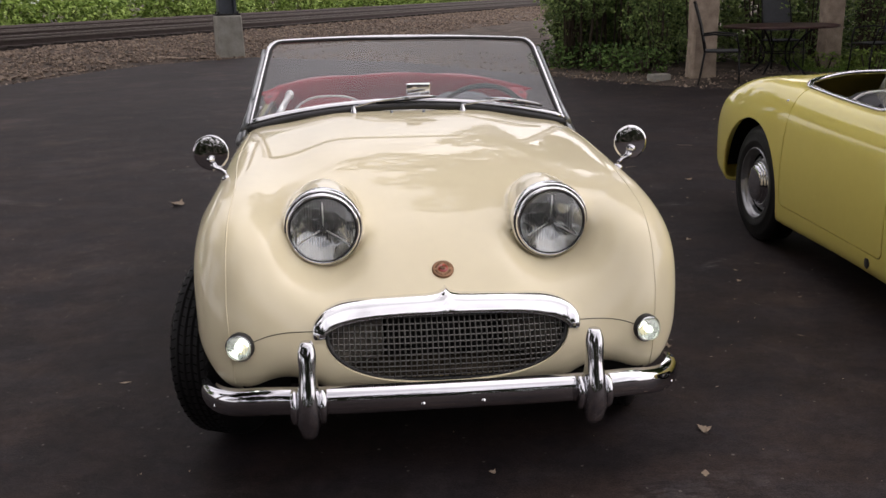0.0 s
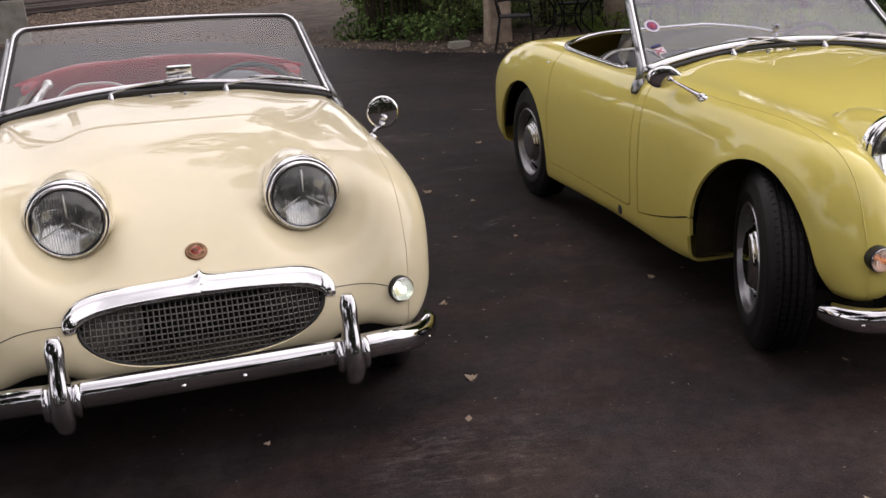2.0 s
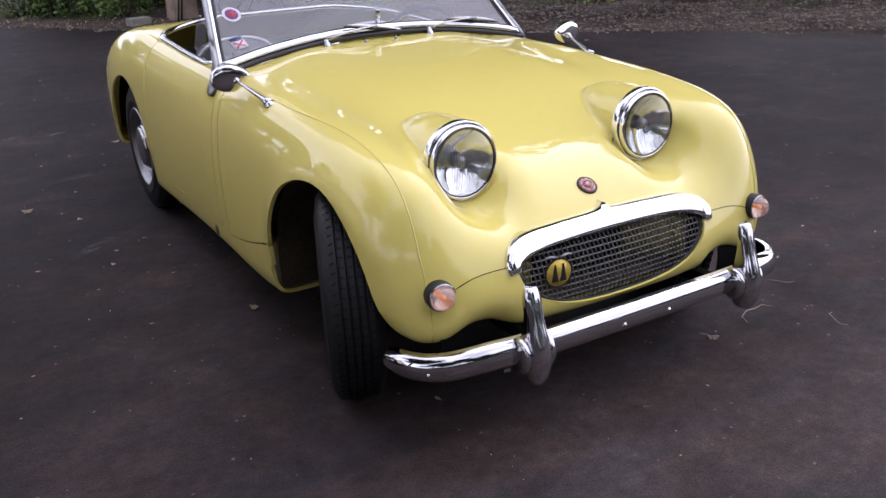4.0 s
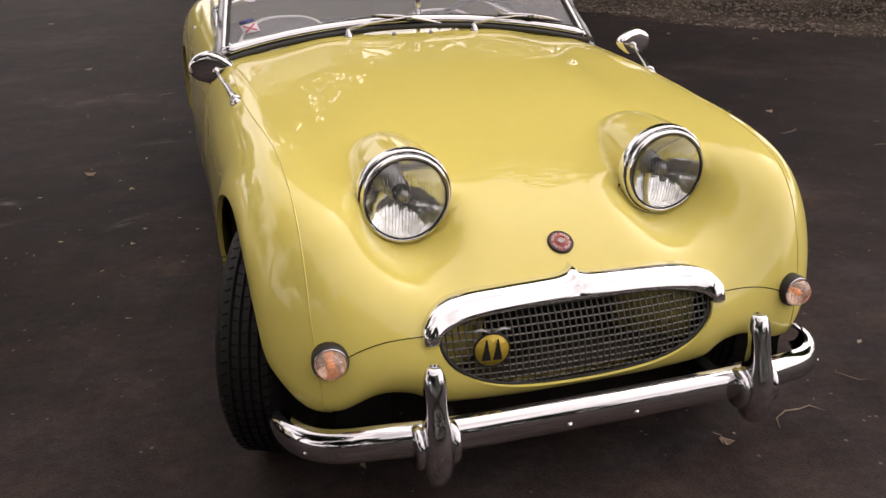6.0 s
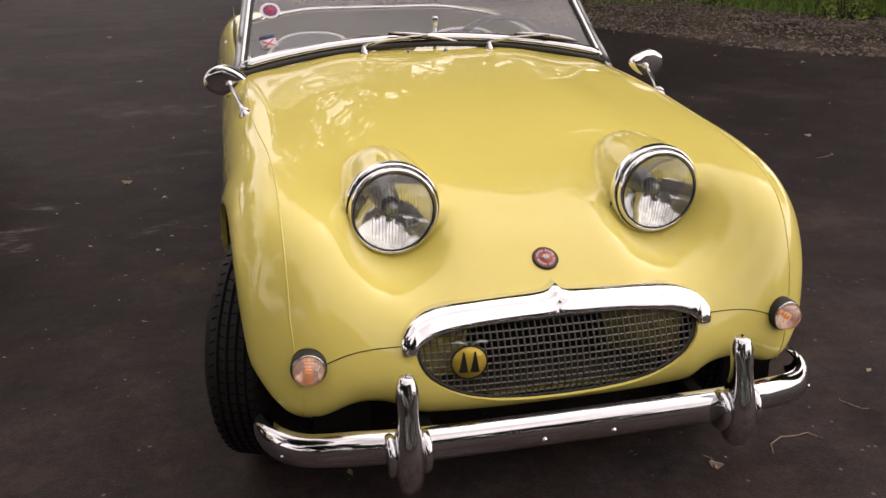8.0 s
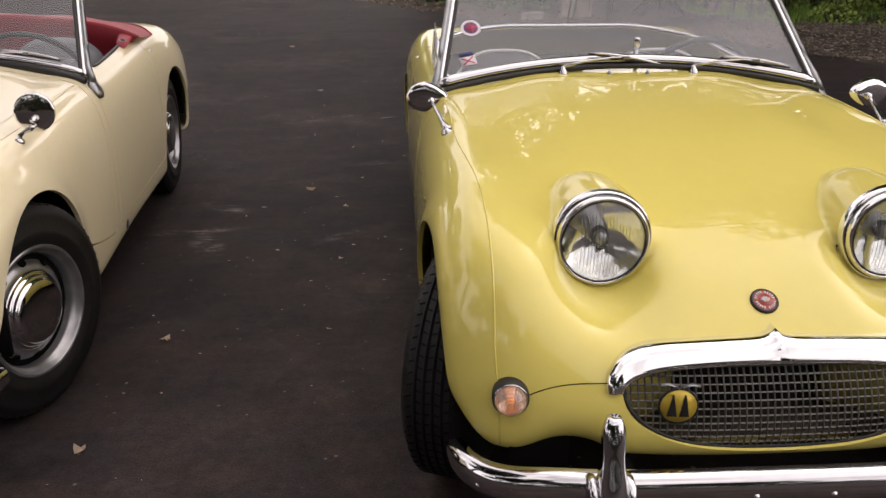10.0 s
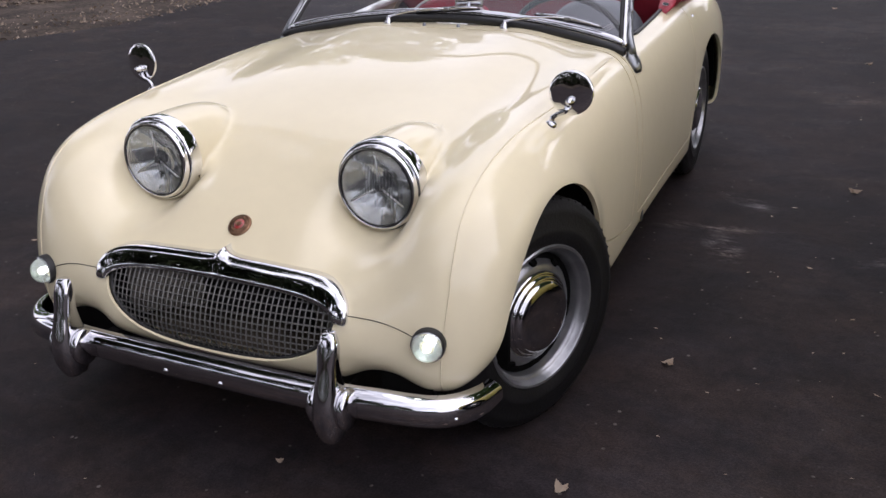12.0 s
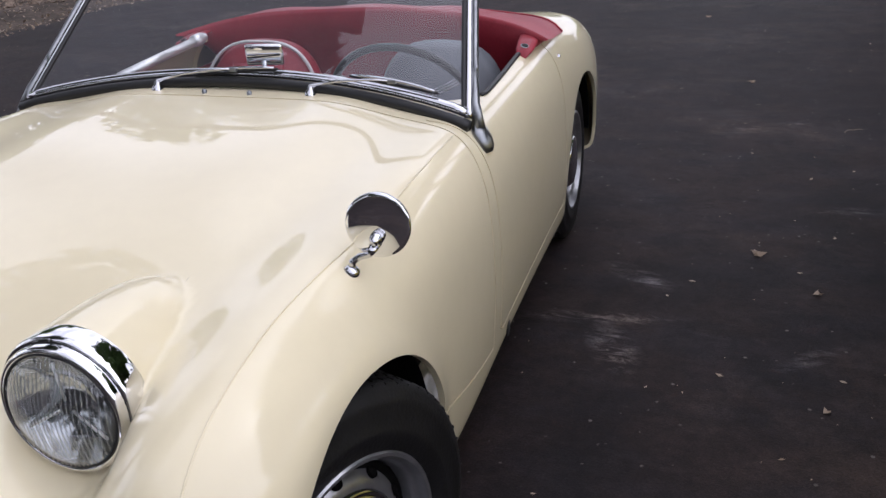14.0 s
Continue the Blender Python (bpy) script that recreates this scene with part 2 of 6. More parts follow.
# ---- the roadster's body: top, sides, nose, tail and floor met in soft edges; x across, y from the nose to the tail, front axle at y = 0 ----
TOP_MID = spline([(-0.45, 0.425), (-0.312, 0.502), (-0.236, 0.546), (-0.13, 0.604), (0.0, 0.660), (0.2, 0.722), (0.45, 0.768), (0.7, 0.793), (0.92, 0.808),
                  (1.3, 0.822), (1.7, 0.832), (1.95, 0.832), (2.2, 0.80), (2.5, 0.72), (2.85, 0.58)])
TOP_WING = spline([(-0.45, 0.47), (-0.34, 0.598), (-0.2, 0.678), (-0.05, 0.718), (0.1, 0.736), (0.3, 0.750), (0.5, 0.764), (0.83, 0.772), (1.2, 0.775),
                   (1.6, 0.788), (1.9, 0.802), (2.2, 0.800), (2.5, 0.745), (2.85, 0.61)])
WIDTH = spline([(-0.42, 0.614), (-0.3, 0.636), (-0.15, 0.649), (0.0, 0.660), (0.3, 0.668), (0.7, 0.670), (1.2, 0.668), (1.7, 0.670), (2.0, 0.675), (2.3, 0.678), (2.6, 0.656), (2.95, 0.57)])
NOSE = spline([(0.0, -0.392), (0.2, -0.386), (0.4, -0.362), (0.52, -0.345), (0.62, -0.300), (0.72, -0.22)])
NOSE_LEAN = spline([(0.1, 0.09), (0.2, 0.035), (0.29, 0.0), (0.38, 0.0), (0.46, 0.028), (0.56, 0.085), (0.7, 0.18)])
FLOOR = spline([(-0.5, 0.262), (-0.2, 0.262), (0.15, 0.22), (0.4, 0.165), (0.8, 0.158), (1.5, 0.155), (1.95, 0.155), (2.3, 0.19), (2.8, 0.30)])
TAIL = spline([(0.0, 2.92), (0.3, 2.91), (0.5, 2.87), (0.66, 2.77)])
LAMP_X, LAMP_Y, LAMP_Z = 0.307, -0.097, 0.636


def body(x, y, z):
    """Below zero inside the shell."""
    ax = np.sqrt(x * x + 1e-6)
    wing = step(ax, 0.20, 0.56)
    top = TOP_MID(y) * (1 - wing) + TOP_WING(y) * wing
    top = top - 0.014 * bell(ax, 0.43, 0.10) * step(y, -0.32, 0.0) * (1 - step(y, 0.35, 0.95))
    top = top - 0.035 * step(ax, 0.55, 0.72)
    side = WIDTH(y) - 0.30 * np.maximum(z - 0.42, 0) ** 2 - 0.25 * np.maximum(0.42 - z, 0) ** 2
    side = side + 0.010 * bell(np.hypot(y - 0.02, z - 0.28), 0.345, 0.05) * step(z, 0.2, 0.45)
    front = NOSE(ax) + NOSE_LEAN(z) * (1 - 0.55 * step(ax, 0.34, 0.56)) + 3.2 * np.maximum(0.38 - z, 0) ** 2 * step(ax, 0.28, 0.38) * (1 - step(ax, 0.38, 0.54))
    under = FLOOR(y) + 0.027 * step(ax, 0.28, 0.42) * (1 - step(ax, 0.40, 0.53)) * (1 - step(y, 0.1, 0.4)) + 0.085 * step(ax, 0.53, 0.68) * (1 - step(y, -0.22, 0.0))
    tail = TAIL(ax) - 0.35 * np.maximum(0.5 - z, 0) ** 2 - 0.5 * np.maximum(z - 0.5, 0) ** 2
    f = smooth_max(z - top, ax - side, 0.20)
    f = smooth_max(f, front - y, 0.17)
    f = smooth_max(f, y - tail, 0.22)
    f = smooth_max(f, under - z, 0.085)
    # scooped cheek before the lamp, then the lamp's tapering pod
    dx, dz = ax - LAMP_X, z - LAMP_Z
    ahead = np.maximum(y - LAMP_Y + 0.012, 0)
    f = smooth_max(f, 0.095 - np.sqrt((dx + 0.008) ** 2 + (dz + 0.006) ** 2 + 9 * ahead * ahead + 1e-8) - 0.12 * np.minimum(y - LAMP_Y, 0), 0.085)
    s = np.clip((y - LAMP_Y) / 0.245, 0, 1)
    pod_r = 0.104 * np.maximum(1 - s ** 2.4, 1e-3) ** 0.55
    pod = np.sqrt(dx * dx + (z - LAMP_Z - 0.035 * s * s) ** 2 + 1e-8) - pod_r
    pod = smooth_max(pod, LAMP_Y - 0.012 - y, 0.012)
    return smooth_min(f, pod, 0.016)


def gradient(v, h=0.002):
    g = np.stack([body(*(v + d).T) - body(*(v - d).T) for d in np.eye(3) * h], 1)
    return g / (2 * h)


def settle(v, rounds=6):
    for _ in range(rounds):
        g = gradient(v)
        v = v - g * (np.clip(body(*v.T), -0.01, 0.01) / np.maximum((g * g).sum(1), 0.05))[:, None]
    return v


def skin(cell):
    """The shell as quads: one point in every cell that the surface crosses."""
    xs, ys, zs = np.arange(-0.74, 0.741, cell), np.arange(-0.47, 3.0, cell), np.arange(0.12, 0.90, cell)
    f = body(*np.meshgrid(xs, ys, zs, indexing="ij"))
    inside = f < 0
    eight = [inside[i:len(xs) - 1 + i, j:len(ys) - 1 + j, k:len(zs) - 1 + k] for i in (0, 1) for j in (0, 1) for k in (0, 1)]
    count = sum(e.astype(int) for e in eight)
    cells = np.argwhere((count > 0) & (count < 8))
    number = -np.ones(count.shape, int)
    number[tuple(cells.T)] = np.arange(len(cells))
    v = settle(np.stack([xs[cells[:, 0]], ys[cells[:, 1]], zs[cells[:, 2]]], 1) + cell / 2, 8)
    quads = []
    for axis in range(3):
        a = np.take(inside, range(inside.shape[axis] - 1), axis)
        b = np.take(inside, range(1, inside.shape[axis]), axis)
        p = np.argwhere(a != b)
        o = [i for i in range(3) if i != axis]
        p = p[(p[:, o[0]] > 0) & (p[:, o[1]] > 0) & (p[:, o[0]] < count.shape[o[0]]) & (p[:, o[1]] < count.shape[o[1]])]
        corner = []
        for d0, d1 in ((-1, -1), (0, -1), (0, 0), (-1, 0)):
            q = p.copy()
            q[:, o[0]] += d0
            q[:, o[1]] += d1
            corner.append(number[tuple(q.T)])
        quads += np.stack(corner, 1).tolist()
    # even out the points, then back onto the surface
    quads_a = np.array(quads)
    for _ in range(4):
        total, many = np.zeros_like(v), np.zeros(len(v))
        for i in range(4):
            for j in (1, 3):
                np.add.at(total, quads_a[:, i], v[quads_a[:, (i + j) % 4]])
                np.add.at(many, quads_a[:, i], 1)
        v = settle(0.5 * v + 0.5 * total / np.maximum(many, 1)[:, None], 2)
    v = settle(v, 3)
    n = gradient(v)
    q = quads_a
    turn = np.cross(v[q[:, 2]] - v[q[:, 0]], v[q[:, 3]] - v[q[:, 1]])
    flip = (turn * n[q[:, 0]]).sum(1) < 0
    q[flip] = q[flip][:, ::-1]
    return v, q.tolist()


def clip(v, faces, f):
    """Cuts away what has f below zero, along the line f = 0."""
    val = f(*v.T)
    cross = sorted({(min(a, b), max(a, b)) for p in faces for a, b in zip(p, p[1:] + p[:1]) if (val[a] > 0) != (val[b] > 0)})
    if not cross:
        return v, [p for p in faces if val[p[0]] > 0]
    e = np.array(cross)
    lo, hi = v[e[:, 0]].copy(), v[e[:, 1]].copy()
    sign = val[e[:, 0]] > 0
    for _ in range(18):
        mid = (lo + hi) / 2
        same = (f(*mid.T) > 0) == sign
        lo[same], hi[~same] = mid[same], mid[~same]
    at = {pair: len(v) + i for i, pair in enumerate(cross)}
    out = []
    for p in faces:
        s = [val[i] > 0 for i in p]
        if all(s):
            out.append(p)
        elif any(s):
            q = []
            for i, a in enumerate(p):
                b = p[(i + 1) % len(p)]
                if val[a] > 0:
                    q.append(a)
                if (val[a] > 0) != (val[b] > 0):
                    q.append(at[min(a, b), max(a, b)])
            if len(q) > 2:
                out.append(q)
    return np.vstack([v, (lo + hi) / 2]), out


def shell_mesh(name, v, faces, lip=0.012, lip_where=None):
    """A mesh of the kept faces with true normals, its open edges turned inwards by lip."""
    used = sorted({i for p in faces for i in p})
    new_i = {o: i for i, o in enumerate(used)}
    v = v[used]
    faces = [[new_i[i] for i in p] for p in faces]
    n = gradient(v)
    n /= np.linalg.norm(n, axis=1)[:, None]
    # in tight creases fall back on the faces' own directions
    flat = np.zeros_like(v)
    for p in faces:
        w = np.cross(v[p[2]] - v[p[0]], v[p[-1]] - v[p[1]])
        flat[p] += w
    flat /= np.maximum(np.linalg.norm(flat, axis=1), 1e-12)[:, None]
    off = ((n * flat).sum(1) < 0.6) & (np.linalg.norm(flat, axis=1) > 0.5)
    n[off] = flat[off]
    seen = {}
    for p in faces:
        for a, b in zip(p, p[1:] + p[:1]):
            key = (min(a, b), max(a, b))
            seen[key] = None if key in seen else (a, b)
    rim = [ab for ab in seen.values() if ab]
    pts, nor, idx = v.tolist(), n.tolist(), {}
    for a, b in rim:
        side = np.cross(v[b] - v[a], n[a])
        side /= max(np.linalg.norm(side), 1e-9)
        quad = []
        for i in (a, b):
            for depth in (0, lip):
                key = (i, depth)
                if key not in idx:
                    idx[key] = len(pts)
                    pts.append((v[i] - depth * n[i]).tolist())
                    nor.append(side.tolist())
                quad.append(idx[key])
        faces.append([quad[0], quad[1], quad[3], quad[2]])
    me = bpy.data.meshes.new(name)
    me.from_pydata(pts, [], faces)
    me.shade_smooth()
    me.normals_split_custom_set_from_vertices(nor)
    return me


def first_hit(f, a, b, n=160):
    """Where f first falls below zero on the way from a to b."""
    q = np.linspace(a, b, n)
    i = np.maximum(np.argmax(f(q) < 0, -1), 1)
    lo, hi = q[i - 1], q[i]
    for _ in range(14):
        mid = (lo + hi) / 2
        out = f(mid[..., None])[..., 0] >= 0
        lo, hi = np.where(out, mid, lo), np.where(out, hi, mid)
    return (lo + hi) / 2


def on_front(x, z):
    """The y at which the shell is met from ahead."""
    x, z = np.broadcast_arrays(np.asarray(x, float), np.asarray(z, float))
    return first_hit(lambda y: body(x[..., None], y, z[..., None]), -0.6, 0.3)


def on_top(x, y):
    x, y = np.broadcast_arrays(np.asarray(x, float), np.asarray(y, float))
    return first_hit(lambda z: body(x[..., None], y[..., None], z), 0.95, 0.3)


def on_side(y, z):
    y, z = np.broadcast_arrays(np.asarray(y, float), np.asarray(z, float))
    return first_hit(lambda x: body(x, y[..., None], z[..., None]), 0.75, 0.3)


# openings and joints
def round_box(u, v, cu, cv, hu, hv, r):
    a, b = np.abs(u - cu) - hu + r, np.abs(v - cv) - hv + r
    return np.hypot(np.maximum(a, 0), np.maximum(b, 0)) + np.minimum(np.maximum(a, b), 0) - r


def grille_gap(x, z):
    """Below zero within the mouth."""
    up = np.where(z > 0.418, (np.abs(z - 0.418) / 0.044) ** 2.6, (np.abs(z - 0.418) / 0.124) ** 2.1)
    return (np.abs(x) / 0.308) ** 2.4 + up - 1


def front_arch(x, y, z):
    back = np.hypot(np.where(y < 0.05, (y - 0.05) * 1.15, y - 0.05), z - 0.27) - 0.338
    tall = np.maximum(np.where(y < 0.06, (0.05 - y) * 1.15 - 0.338 + 0.25 * np.maximum(0.27 - z, 0), y - 0.41), z - 0.27)
    return np.maximum(np.minimum(back, np.maximum(tall, -1)), 0.44 - np.abs(x))


def rear_arch(x, y, z):
    return np.maximum(np.hypot((y - 2.13) * 0.98, z - 0.27) - 0.335, 0.44 - np.abs(x))


def cockpit(x, y, z):
    return np.maximum(round_box(x, y, 0, 1.46, 0.565 - 0.02 * (y - 1.0), 0.485, 0.20), 0.5 - z)


def lamp_hole(x, y, z):
    return np.where((y > -0.15) & (y < 0.02), np.hypot(np.abs(x) - LAMP_X, z - LAMP_Z) - 0.092, 1.0)


def door_shape(y, z):
    return round_box(y, z, 1.305, 0.585, 0.45, 0.325, 0.03)


def bonnet_shape(x, y, z):
    """Below zero on the lifting front."""
    back = y - 0.868 + 0.058 * (np.abs(x) / 0.6) ** 3
    low = np.where(y > 0.2, 0.250 + 0.087 * np.clip((0.86 - y) / 0.45, 0, 1) ** 1.6 - z, -1)
    return np.maximum(back, low)


SKIN = skin(0.0125)


def shell_parts():
    """The shell cut into lifting front, doors and the rest, with arches, mouth and cockpit open."""
    v, faces = SKIN
    for hole in (front_arch, rear_arch, cockpit, lamp_hole):
        v, faces = clip(v, faces, hole)
    v, faces = clip(v, faces, lambda x, y, z: np.where(y < -0.2, grille_gap(x, z), 1.0))
    # open underneath
    v, faces = clip(v, faces, lambda x, y, z: np.where(y < 0.3, np.maximum(np.maximum(z - 0.36, np.abs(x) - 0.56), -0.30 - y), np.maximum(z - 0.175, np.abs(x) - 0.47)))
    gap = 0.0028
    out = {}
    out["bonnet"] = clip(v, faces, lambda x, y, z: -gap - bonnet_shape(x, y, z))
    v, faces = clip(v, faces, lambda x, y, z: bonnet_shape(x, y, z) - gap)
    for name, s in (("door_a", 1), ("door_b", -1)):
        out[name] = clip(v, faces, lambda x, y, z: np.where(x * s > 0.5, -gap - door_shape(y, z), -1.0))
    out["body_shell"] = clip(v, faces, lambda x, y, z: np.where(np.abs(x) > 0.5, door_shape(y, z) - gap, 1.0))
    return {k: shell_mesh(k, *vf) for k, vf in out.items()}


SHELL = shell_parts()


def wheel(car, x, y, turn, side, lean=0.0):
    """Steel wheel with a chrome cap; side: +1 has its outer face towards +x."""
    m = pose(x, y, 0.285 + x * math.tan(radians(lean)), 0, -lean, turn) @ pose(0, 0, 0, 0, 90 * side, 0)
    hub = new("wheel")
    hub.parent = car
    hub.matrix_basis = m
    prof = [(0.172, -0.066), (0.180, -0.072), (0.215, -0.076), (0.250, -0.070), (0.272, -0.060), (0.281, -0.052)]
    groove = []
    for i in range(5):
        c = -0.040 + i * 0.020
        groove += [(0.285, c - 0.0075), (0.285, c + 0.0045), (0.279, c + 0.0055), (0.279, c + 0.0085)]
    prof = prof + groove[:-2] + [(0.281, 0.052), (0.272, 0.060), (0.262, 0.066), (0.258, 0.069), (0.250, 0.070), (0.215, 0.076), (0.212, 0.0775), (0.205, 0.0765), (0.180, 0.072), (0.172, 0.066)]
    bm = revolve(prof, seg=72)
    # tread sipes
    for i in range(60):
        a = 2 * math.pi * i / 60
        for c in (-0.046, 0.046):
            mm = Matrix.Rotation(a, 4, "Z") @ Matrix.Translation((0.2790, 0, c)) @ Matrix.Rotation(radians(20 if c > 0 else -20), 4, "X")
            box(0.006, 0.017, 0.013, mm, bm=bm)
    part("tyre", bm, RUBBER, hub, "black treaded rubber tyre", angle=40)
    bm = bmesh.new()
    for i in range(72):
        for c, q in ((-0.042, 24), (-0.021, -18), (0.0, 18), (0.021, -18), (0.042, 24)):
            mm = Matrix.Rotation(2 * math.pi * (i + 0.5 * (abs(c) > 0.03)) / 72, 4, "Z") @ Matrix.Translation((0.2846, 0, c)) @ Matrix.Rotation(radians(q), 4, "X")
            box(0.0014, 0.0034, 0.0120, mm, bm=bm)
    part("tread_pattern", bm, DARK, hub, "fine dark cuts in the tread", smooth=False)
    rim = [(0.174, 0.064), (0.178, 0.070), (0.175, 0.074), (0.169, 0.0735), (0.1655, 0.068), (0.1635, 0.058), (0.159, 0.054), (0.1555, 0.052), (0.1535, 0.044), (0.151, 0.026), (0.146, 0.020), (0.140, 0.022), (0.134, 0.030), (0.122, 0.042), (0.114, 0.046), (0.104, 0.047), (0.07, 0.045), (0.0, 0.045)]
    rp = part("rim", revolve(rim, seg=56), STEEL, hub, "silver painted steel rim", angle=50)
    hole = None
    for i in range(10):
        m = Matrix.Rotation(2 * math.pi * i / 10, 4, "Z") @ Matrix.Translation((0.1290, 0, 0.0354)) @ Matrix.Rotation(radians(45), 4, "Y")
        if hole is None:
            hole = part("vent_hole", revolve([(0.0, 0.0), (0.0105, 0.0), (0.0105, 0.006)], None, 12), DARK, rp, "round dark hole")
            hole.matrix_basis = m
        else:
            ob = new("vent_hole", hole.data)
            ob.parent, ob.matrix_basis = rp, m
    part("hub_cap", revolve([(0.106, 0.034), (0.109, 0.042), (0.107, 0.050), (0.101, 0.054), (0.099, 0.053), (0.096, 0.060), (0.091, 0.064), (0.089, 0.063), (0.086, 0.071), (0.081, 0.0745), (0.055, 0.0770), (0.028, 0.0785), (0.0, 0.079)], seg=48), CHROME, hub, "domed chrome hub cap")
    part("brake_drum", revolve([(0.0, -0.03), (0.13, -0.03), (0.15, 0.0), (0.15, 0.03), (0.0, 0.03)], seg=32), DARK, hub)
    return hub


def headlight(car, s, spider):
    out = 0.015 if spider else 0.0
    m = pose(s * LAMP_X, LAMP_Y - 0.003 - out, LAMP_Z, 90, 0, 0)
    lamp = new("headlight")
    lamp.parent = car
    lamp.matrix_basis = m
    part("rim", revolve([(0.1045, -0.004 - out), (0.1062, 0.002 - out), (0.1055, 0.010), (0.1045, 0.0165), (0.1018, 0.0205), (0.0995, 0.0205), (0.0985, 0.0190), (0.0978, 0.0220), (0.0970, 0.0290), (0.0945, 0.0335), (0.0910, 0.0350), (0.0885, 0.0335), (0.0872, 0.028)], seg=72), POLISHED, lamp, "deep chrome rim")
    part("reflector", revolve([(r, r * r / (0.145 if spider else 0.18) - (0.0202 if spider else 0.0100)) for r in np.linspace(0.087, 0.0, 12)], seg=48), REFLECTOR_DIM if spider else REFLECTOR, lamp, "silvered reflector bowl", toward=(0, 0, 1))
    part("gasket", revolve([(0.0892, 0.031), (0.0880, 0.0345), (0.0862, 0.0345), (0.0855, 0.031)], seg=60), SEAL, lamp, "black rubber gasket")
    part("groove_ring", revolve([(0.0997, 0.0207), (0.0985, 0.0198), (0.0980, 0.0212)], seg=60), SEAL, lamp)
    bm = revolve([(0.0865, 0.031), (0.080, 0.0385), (0.068, 0.0460), (0.050, 0.0520), (0.028, 0.0555), (0.0, 0.0570)], seg=48)
    gl = part("lens", bm, LENS, lamp, "fluted clear glass lens", toward=(0, 0, 1))
    gl.visible_shadow = False
    bm = bmesh.new()
    for i in range(-11, 12):
        x = i * 0.007
        if spider or abs(i) < 8:
            h = math.sqrt(max(0.083 ** 2 - x * x, 0)) * (1 if spider else 0.82)
            path = [(x, h * q, 0.0345 + 0.0195 * (1 - (x * x + (h * q) ** 2) / 0.087 ** 2)) for q in np.linspace(-1, 1, 9)]
            tube(path, 0.0013 if spider else 0.0008, 4, bm)
    fl = part("fluting", bm, RIBS, gl, "vertical glass ribs")
    fl.visible_shadow = False
    part("bulb_cap", revolve([(0.0, 0.018), (0.013, 0.016), (0.016, 0.008), (0.016, 0.0)], seg=24), STEEL if not spider else SEAL, lamp)
    if spider:
        part("bulb_knob", revolve([(0.0, 0.0265), (0.007, 0.026), (0.009, 0.024), (0.009, 0.015)], seg=20), SEAL, lamp, "black bulb shield cap")
        bm = bmesh.new()
        for a in (90, 210, 330):
            c, q = math.cos(radians(a)), math.sin(radians(a))
            tube([(0.009 * c, 0.009 * q, 0.020), (0.072 * c, 0.072 * q, 0.028)], 0.0022, 6, bm)
        part("tripod", bm, BRIGHT, lamp, "three-legged bright bulb shield")
    part("rim_screw", box(0.010, 0.005, 0.005, pose(0.012, -0.1060, 0.008), 0.001), SEAL, lamp)


def indicator(car, s, lit):
    x, z = (0.517, 0.397) if lit else (0.521, 0.406)
    y = float(on_front(x, z))
    m = pose(s * x, y - (0.003 if lit else 0.010), z, 90, 0, s * (12 if lit else 6))
    lamp = new("side_lamp")
    lamp.parent = car
    lamp.matrix_basis = m @ Matrix.Scale(0.90, 4)
    part("rubber_base", revolve([(0.0385, -0.030), (0.0400, 0.000), (0.0395, 0.009), (0.0370, 0.0120)], seg=36), SEAL, lamp, "black rubber ring")
    part("bezel", revolve([(0.0375, 0.006), (0.037, 0.012), (0.0345, 0.014), (0.033, 0.011)], seg=36), CHROME, lamp, "thin chrome ring")
    prof = [(0.0335, 0.010)]
    for i in range(7):
        a = i / 6 * math.pi / 2
        prof += [(0.0335 * math.cos(a) ** 0.85 if i < 6 else 0.0, 0.012 + 0.031 * math.sin(a))]
    if lit:
        ln = part("lens", revolve(prof, seg=32), LENS_SIDE, lamp, "lit white glass dome", toward=(0, 0, 1))
        ln.visible_shadow = False
        part("lamp_bowl", revolve([(0.033, 0.010), (0.022, -0.002), (0.0, -0.006)], seg=28), REFLECTOR, lamp, "silvered lamp bowl")
        part("bulb", revolve([(0.0, 0.026), (0.008, 0.023), (0.011, 0.015), (0.008, 0.004), (0.007, -0.004)], seg=16), BULB, lamp, "glowing bulb")
        bm = bmesh.new()
        for r in (0.012, 0.019, 0.026):
            h = 0.012 + 0.0308 * math.sqrt(max(1 - (r / 0.0335) ** 2, 0))
            tube([(r * math.cos(a), r * math.sin(a), h) for a in np.linspace(0, 2 * math.pi, 33)], 0.0011, 5, bm)
        lr = part("lens_ribs", bm, LENS_SIDE, ln)
        lr.visible_shadow = False
    else:
        ln = part("lens", revolve(prof, seg=32), LENS_WARM, lamp, "pale orange glass dome", toward=(0, 0, 1))
        ln.visible_shadow = False
        bm = bmesh.new()
        for r in (0.008, 0.014, 0.020, 0.026, 0.030):
            h = 0.0115 + 0.0308 * math.sqrt(max(1 - (r / 0.0335) ** 2, 0))
            tube([(r * math.cos(a), r * math.sin(a), h) for a in np.linspace(0, 2 * math.pi, 33)], 0.001, 5, bm)
        lr = part("lens_ribs", bm, LENS_WARM, ln)
        lr.visible_shadow = False
        part("lamp_bowl", revolve([(0.033, 0.010), (0.022, -0.004), (0.0, -0.010)], seg=28), REFLECTOR, lamp, "silvered lamp bowl")
        part("bulb", revolve([(0.0, 0.024), (0.007, 0.021), (0.009, 0.013), (0.006, 0.0), (0.006, -0.008)], seg=16), BULB_ORANGE, lamp, "orange bulb")


